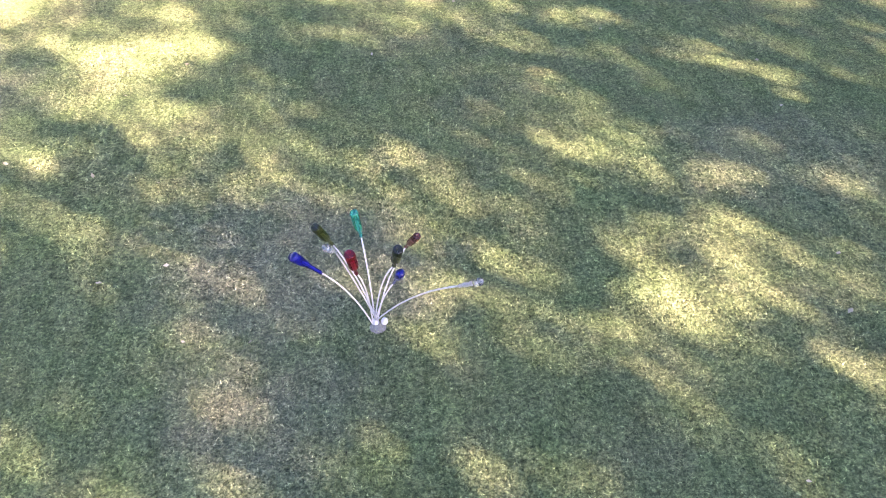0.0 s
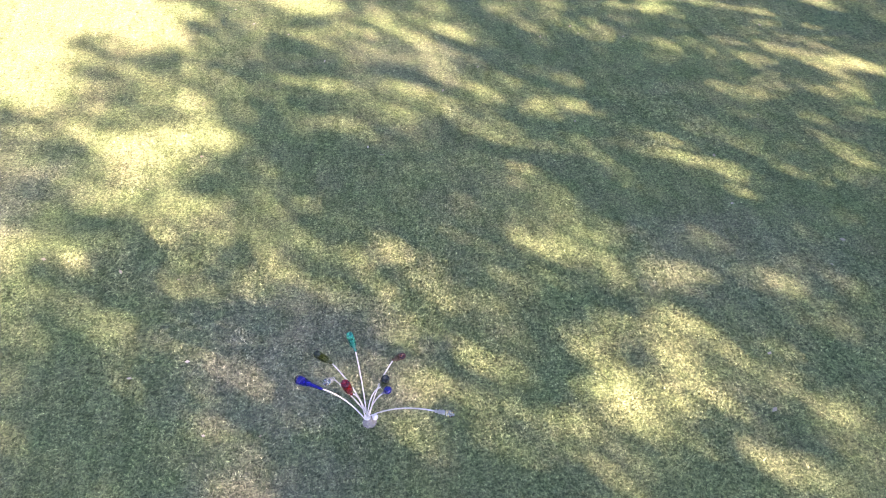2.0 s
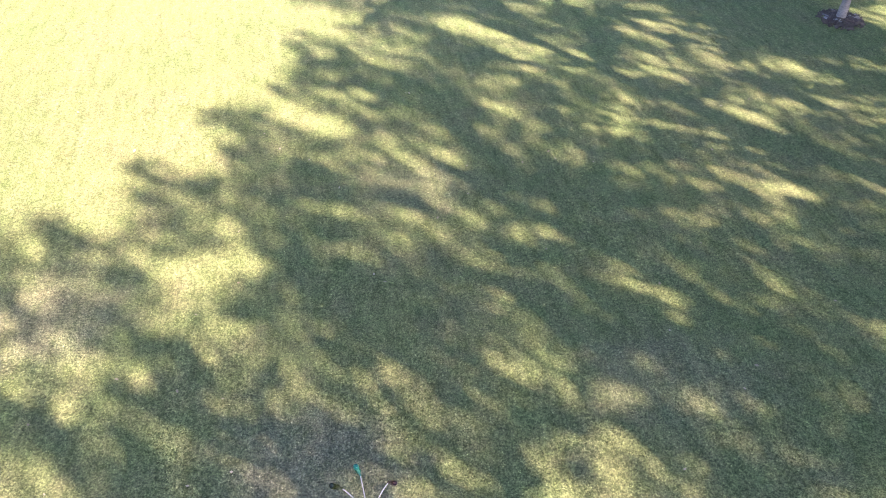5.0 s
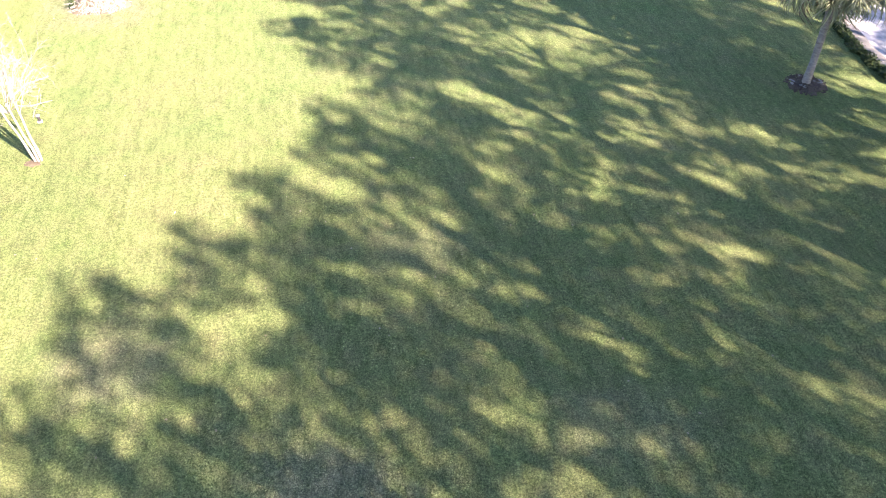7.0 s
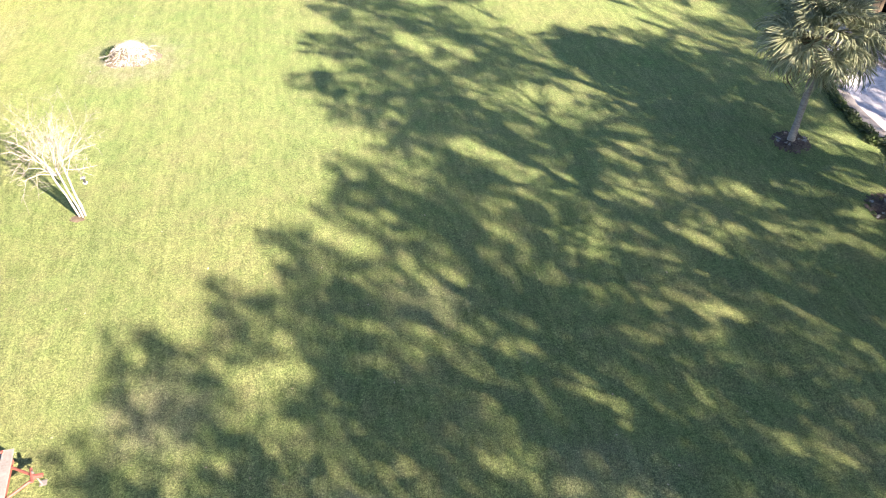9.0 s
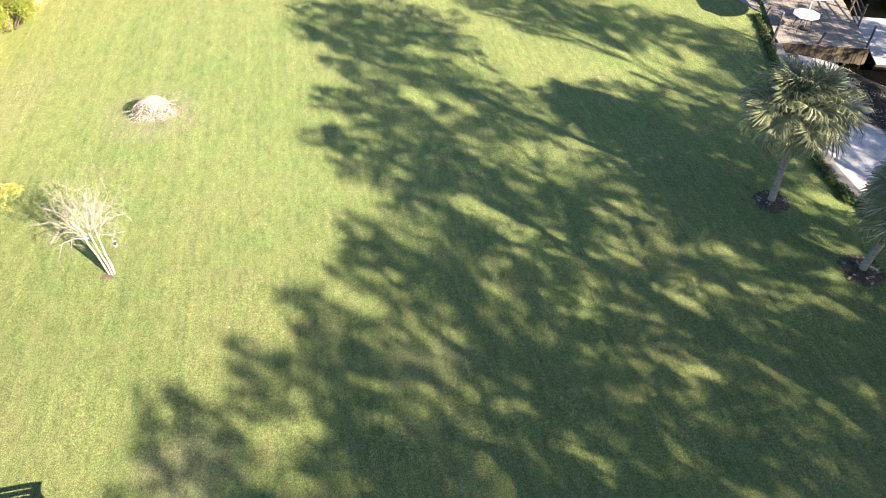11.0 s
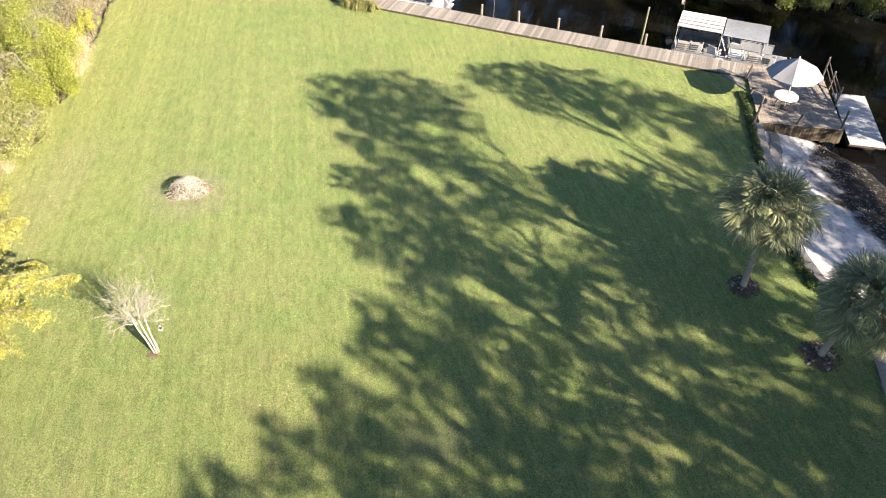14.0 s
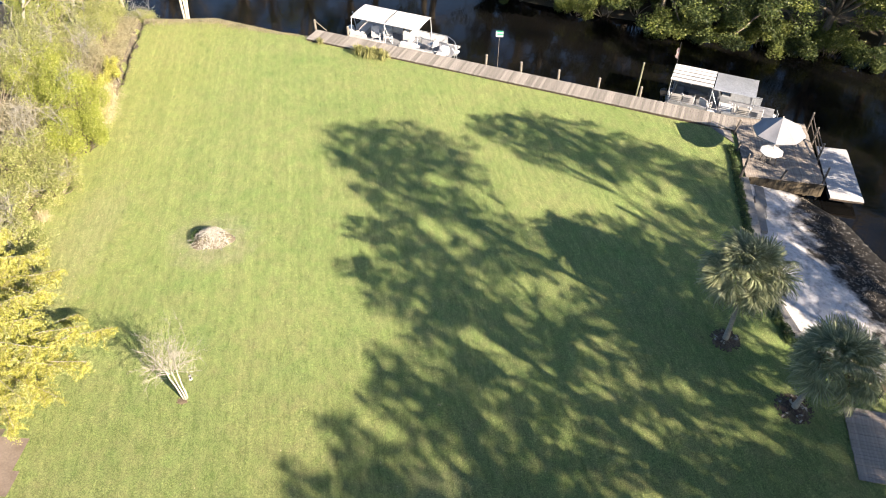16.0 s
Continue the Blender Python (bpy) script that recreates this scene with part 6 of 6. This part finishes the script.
for gx, gy, gr, gh, gn in [(-20.75, 34.2, 0.6, 0.9, 2400), (-21.4, 33.2, 0.8, 1.2, 3000), (-21.5, 35.4, 0.6, 0.9, 1500)]:
    shrub(gx, gy, gr, gr * 1.2, gh, gn, GOLDLEAF, int(140 - gx * 10), "small shrub with golden yellow autumn leaves by the ditch", 0.09, lumps=12)
for k in range(7):
    u = k / 6
    strap_plant(-19.55 - 1.2 * u + 0.3 * (k % 2), 29.7 + 3.3 * u, 330, 0.8 + 0.25 * (k % 3), STRAWLEAF, 240 + k, "dry_grass_tuft", "thick fallen tuft of bleached straw by the ditch", "grass tuft", "dry grass tufts", 0.33)
for k, (x, y, n, r) in enumerate([(-19.2, 24.8, 120, 0.9), (-19.0, 22.0, 110, 0.8), (-18.2, 19.0, 130, 1.0), (-17.6, 17.4, 130, 1.0), (-18.6, 16.6, 120, 1.1), (-22.4, 43.0, 90, 1.0)]):
    strap_plant(x, y, int(n * 2.2), r, STRAWLEAF, 150 + k, "dry_grass_tuft", "tall tuft of dry straw-coloured grass at the lawn edge", "grass tuft", "dry grass tufts", 0.33)

rt = np.random.default_rng(64)
for k in range(16):
    y = 14.5 + 1.05 * k + rt.uniform(-0.3, 0.3)
    x = float(np.interp(y, [13, 16.5, 22, 26, 31], [-17.9, -18.8, -19.9, -20.1, -19.9])) + rt.uniform(-0.35, 0.25)
    strap_plant(x + 0.2, y, 260, rt.uniform(0.35, 0.6), (LILYLEAF, STRAWLEAF)[k % 3 == 0], 400 + k, "dry_grass_tuft", "low tuft of dry pale grass where shrubs meet the lawn", "grass tuft", "dry grass tufts", 0.4)


def leaf_litter():
    """Dry leaves and scraps over the bare strip beside the ditch and along the shrubs."""
    rng = np.random.default_rng(77)
    n = 70000
    y = rng.uniform(9.5, 42.3, n)
    edge = np.interp(y, [9, 13, 16.5, 22, 31, 33, 36, 39, 41.5, 43], [-14.6, -17.6, -18.9, -20.0, -20.1, -20.3, -20.9, -21.6, -22.0, -22.3])
    x = edge - 0.25 - np.abs(rng.normal(0, 1.5, n)) + np.where(rng.uniform(0, 1, n) < 0.18, rng.uniform(0, 0.8, n), 0)
    m = 5000
    bx = rng.uniform(-22.0, -11.5, m)
    x = np.concatenate([x, bx])
    y = np.concatenate([y, across(SHORE, bx) - 0.25 - np.abs(rng.normal(0, 0.4, m)) * np.clip((-11.0 - bx) / 5, 0.2, 1)])
    z = ground_height(x, y) + rng.uniform(0.01, 0.06, n + m)
    s = Shape().quads(leaf_quads(rng, np.stack([x, y, z], -1), 0.10, 0.055, 1.2))
    solid("leaf_litter", s, TANLEAF, "scattered dry tan leaves under the shrubs", "leaf litter", kind="stuff")


leaf_litter()


def fallen_leaves():
    """Single pale leaves blown over the sunny side of the lawn."""
    rng = np.random.default_rng(83)
    n = 170
    x = np.concatenate([rng.uniform(-18, -12, 110), rng.uniform(-9, 8, 60)])
    y = np.concatenate([rng.uniform(15, 27, 110), rng.uniform(2.5, 14, 60)])
    s = Shape().quads(leaf_quads(rng, np.stack([x, y, np.full(n, 0.035)], -1), 0.06, 0.04, 2.0))
    solid("fallen_leaves", s, STRAWLEAF, "scattered pale fallen leaves lying on the lawn", "fallen leaves", kind="stuff")


fallen_leaves()


def golden_cypress(x, y, height, seed, tips):
    """Young cypress in yellow autumn needles: level boughs with hanging feathery sprays."""
    rng = np.random.default_rng(seed)
    t = thing("cypress_tree", pose(x, y, 0), "young cypress with golden yellow feathery autumn needles", "tree", "golden cypresses")
    trunk = Shape().tube([(0, 0, -0.2), (0.05, 0, 0.4), *bend((0.05, 0, 1.0), (0.2, 0.1, height), rng, 4, 0.01)], [0.24, 0.16, 0.14, 0.12, 0.09, 0.06, 0.02], 9)
    part("trunk", trunk, PALEBARK, t, smooth=True)
    for tx, ty, tz in tips:
        e = Vector((tx - x, ty - y, tz))
        o = Vector((0.08, 0.03, min(height * 0.92, tz * 0.92 + 0.15)))
        path = bend(o, e, rng, 6, 0.03, -0.02)
        bough = part("bough", Shape().tube(path, taper(0.017, 0.005, 7), 5), TWIG, t, smooth=True)
        pts, dim = [], []
        twigs = Shape()
        for k in range(62):
            u = rng.uniform(0.08, 1.0)
            i = min(5, int(u * 6))
            p = path[i].lerp(path[i + 1], u * 6 - i)
            d = Vector((rng.normal(0, 0.36), rng.normal(-0.05, 0.36), -0.2 - 0.34 * rng.uniform())) * (1.15 - 0.45 * u)
            q = p + d
            twigs.tube([p, p.lerp(q, 0.5) + Vector((0, 0, 0.05)), q], [0.005, 0.004, 0.002], 3)
            fan = pts if rng.uniform() < 0.85 else dim
            for s in range(78):
                v = 0.1 + 0.9 * s / 77
                fan.append(np.array(p.lerp(q, v)) + rng.normal(0, 0.025 + 0.03 * v, 3) - np.array((0, 0, 0.1 * v)))
        bulk_part("twig", twigs, BARK, bough)
        part("needle_sprays", Shape().quads(leaf_quads(rng, np.array(pts), 0.1, 0.028, 0.7)), GOLDLEAF, bough)
        part("green_sprays", Shape().quads(leaf_quads(rng, np.array(dim + pts[:40]), 0.1, 0.028, 0.7)), OLIVELEAF, bough, "greener inner sprays")
    return t


golden_cypress(-16.0, 12.6, 6.2, 71, [(-11.9, 14.2, 2.3), (-12.4, 12.9, 2.0), (-13.0, 11.7, 1.6), (-12.6, 13.6, 3.0), (-13.6, 11.0, 2.6), (-14.0, 10.6, 1.3), (-13.4, 14.6, 2.4), (-14.4, 15.2, 3.2),
                                      (-12.9, 12.3, 3.4), (-14.0, 13.6, 4.4), (-14.4, 12.2, 5.0), (-15.6, 11.0, 4.0), (-14.8, 10.3, 2.8), (-13.2, 12.4, 2.4), (-13.9, 11.8, 2.0), (-14.6, 12.9, 2.9), (-14.9, 11.9, 3.6), (-13.7, 13.2, 3.8), (-16.8, 14.4, 3.6), (-15.4, 13.8, 5.4), (-15.0, 11.4, 1.8)])
golden_cypress(-18.2, 16.4, 4.6, 72, [(-15.4, 17.3, 1.8), (-15.8, 16.2, 1.6), (-16.2, 18.0, 2.2), (-16.0, 16.9, 2.9), (-16.8, 15.4, 2.4), (-17.2, 17.8, 3.4), (-17.0, 16.4, 3.9), (-18.4, 18.0, 2.6), (-17.4, 15.0, 3.2)])


def river_tree(x, y, height, reach, n, seed, lean, mat, label):
    """A spreading tree of the river wood, its crown hanging low over the water."""
    rng = np.random.default_rng(seed)
    z = float(ground_height(np.array(x), np.array(y)))
    t = thing("tree", pose(x, y, z), label, "tree", "river wood trees")
    top = Vector((lean[0], lean[1], height * 0.7))
    trunk = Shape().tube([(0, 0, -0.3), (0, 0, 0.5), *bend((0, 0, 1.0), top, rng, 4, 0.03)], [0.4, 0.3, 0.27, 0.24, 0.2, 0.16, 0.1], 8)
    limbs, pts = Shape(), []
    for k in range(15):
        a = rng.uniform(0, 2 * math.pi)
        r = reach * rng.uniform(0.3, 0.85)
        c = Vector((lean[0] + r * math.cos(a), lean[1] + r * math.sin(a), height * rng.uniform(0.14, 0.88)))
        limbs.tube(bend((lean[0] * 0.4, lean[1] * 0.4, height * 0.28), c, rng, 4, 0.06), taper(0.11, 0.03, 5), 5)
        for _ in range(3):
            cc = np.array(c) + rng.normal(0, reach * 0.16, 3)
            q = blob_points(rng, n // 45, cc, np.array((1, 1, 0.62)) * reach * rng.uniform(0.16, 0.30), 0.35)
            q[:, 2] = np.maximum(q[:, 2], 0.35 - z)
            pts.append(q)
    part("trunk", trunk, BARK, t, smooth=True)
    bulk_part("limb", limbs, BARK, t, smooth=True)
    part("crown", Shape().quads(leaf_quads(rng, np.concatenate(pts), 0.155, 0.088, 0.7)), mat, t)
    return t


RIVER = "dense green riverside tree hanging over the far bank"
for k, (x, y, h, r, n) in enumerate([
    (4.5, 49.0, 9, 3.6, 7000), (8.5, 47.0, 10, 3.8, 9000), (12.0, 45.8, 9, 3.6, 9000), (15.0, 45.0, 11, 3.8, 9000), (18.5, 44.0, 10, 3.8, 9000), (22.0, 43.0, 10, 3.8, 9000), (25.5, 42.2, 11, 3.8, 8000),
    (29.0, 41.2, 10, 3.8, 6000), (0.5, 51.8, 10, 3.6, 5000), (-4.0, 54.3, 11, 3.8, 4500), (-9.0, 55.8, 12, 4.0, 4500), (-15.0, 57.3, 12, 4.0, 4500), (-21.0, 58.8, 13, 4.2, 4500), (-28.0, 59.8, 13, 4.4, 4500),
]):
    river_tree(x, y + 0.9, h, r, int(n * 2.3), 200 + k, (-0.3, -1.6), (FARLEAF, FARLEAF, FARLIME)[k % 3], RIVER)
# back row, tops out of view, added to keep sky out of the water's reflection
for k, (x, y, h, r) in enumerate([(34, 46, 14, 5), (27, 50, 15, 5), (19, 52, 15, 5), (11, 54, 15, 5), (3, 56, 18, 5), (-5, 58, 18, 5.5), (-12, 60, 18, 5.5), (-20, 62.5, 18, 5.5), (-29, 65, 18, 6), (-38, 62, 15, 6), (42, 41, 26, 6), (31, 45, 25, 6), (36.5, 43.5, 26, 6), (47, 38, 24, 6), (54, 36, 24, 6), (62, 33, 24, 6)]):
    river_tree(x, y, h, r, 4200, 240 + k, (0, 0), FARLEAF, "tall tree of the wood behind the river, added to darken its reflection")
for k in range(17):
    x = 0.5 + 2.0 * k
    shrub(x, float(across(FARSHORE, x)) + (0.4 if x < 12 else -0.1 if x < 19 else -0.8) + 0.4 * (k % 3), 1.9, 1.7, 2.6 + 0.5 * (k % 2), 9000, (FARLEAF, FARLIME, FARLEAF, FARLIME, FARLIME)[k % 5], 300 + k, ("dense dark green shrub hanging over the far river bank", "sunlit yellow-green shrub hanging over the far river bank")[k % 5 in (1, 3, 4)], 0.13, "far bank shrubs", lumps=14)
for k in range(14):
    x = 3.0 + 2.5 * k
    shrub(x, float(across(FARSHORE, x)) + 3.4 + 0.6 * (k % 2), 2.3, 2.0, 4.2 + 0.6 * (k % 3), 8000, (FARLEAF, FARLIME)[k % 3 == 1], 330 + k, "tall green bush of the far river bank", 0.14, "far bank bushes", lumps=14)
snag = thing("pale_trunks", pose(-19.25, 42.25, -0.1), "clump of thin white dead trunks at the water edge", "dead tree")
rs = np.random.default_rng(90)
for k, (lx, ly) in enumerate([(-0.5, 0.4), (-0.1, 0.6), (0.25, 0.5)]):
    part("trunk", Shape().tube(bend((lx * 0.25, 0, -0.4), (lx, ly, 4.6), rs, 4, 0.015), taper(0.10, 0.05, 5), 8), PALEBARK, snag, smooth=True)
for k, (x, y) in enumerate([(-27.0, 37.0), (-26.4, 41.6), (-24.4, 44.2)]):
    dead = thing("dead_tree", pose(x, y, 0), "bare pale leaning tree trunk in the thicket", "dead tree", "bare trunks")
    part("trunk", Shape().tube(bend((0, 0, -0.3), (0.8 - k * 0.5, 0.6, 6.0), rs, 5, 0.03), taper(0.13, 0.05, 6), 7), PALEBARK, dead, smooth=True)
    part("limb", Shape().tube(bend((0.3, 0.2, 2.6), (1.9, -0.3, 4.2), rs, 4, 0.05), taper(0.06, 0.02, 5), 6), PALEBARK, dead, smooth=True)
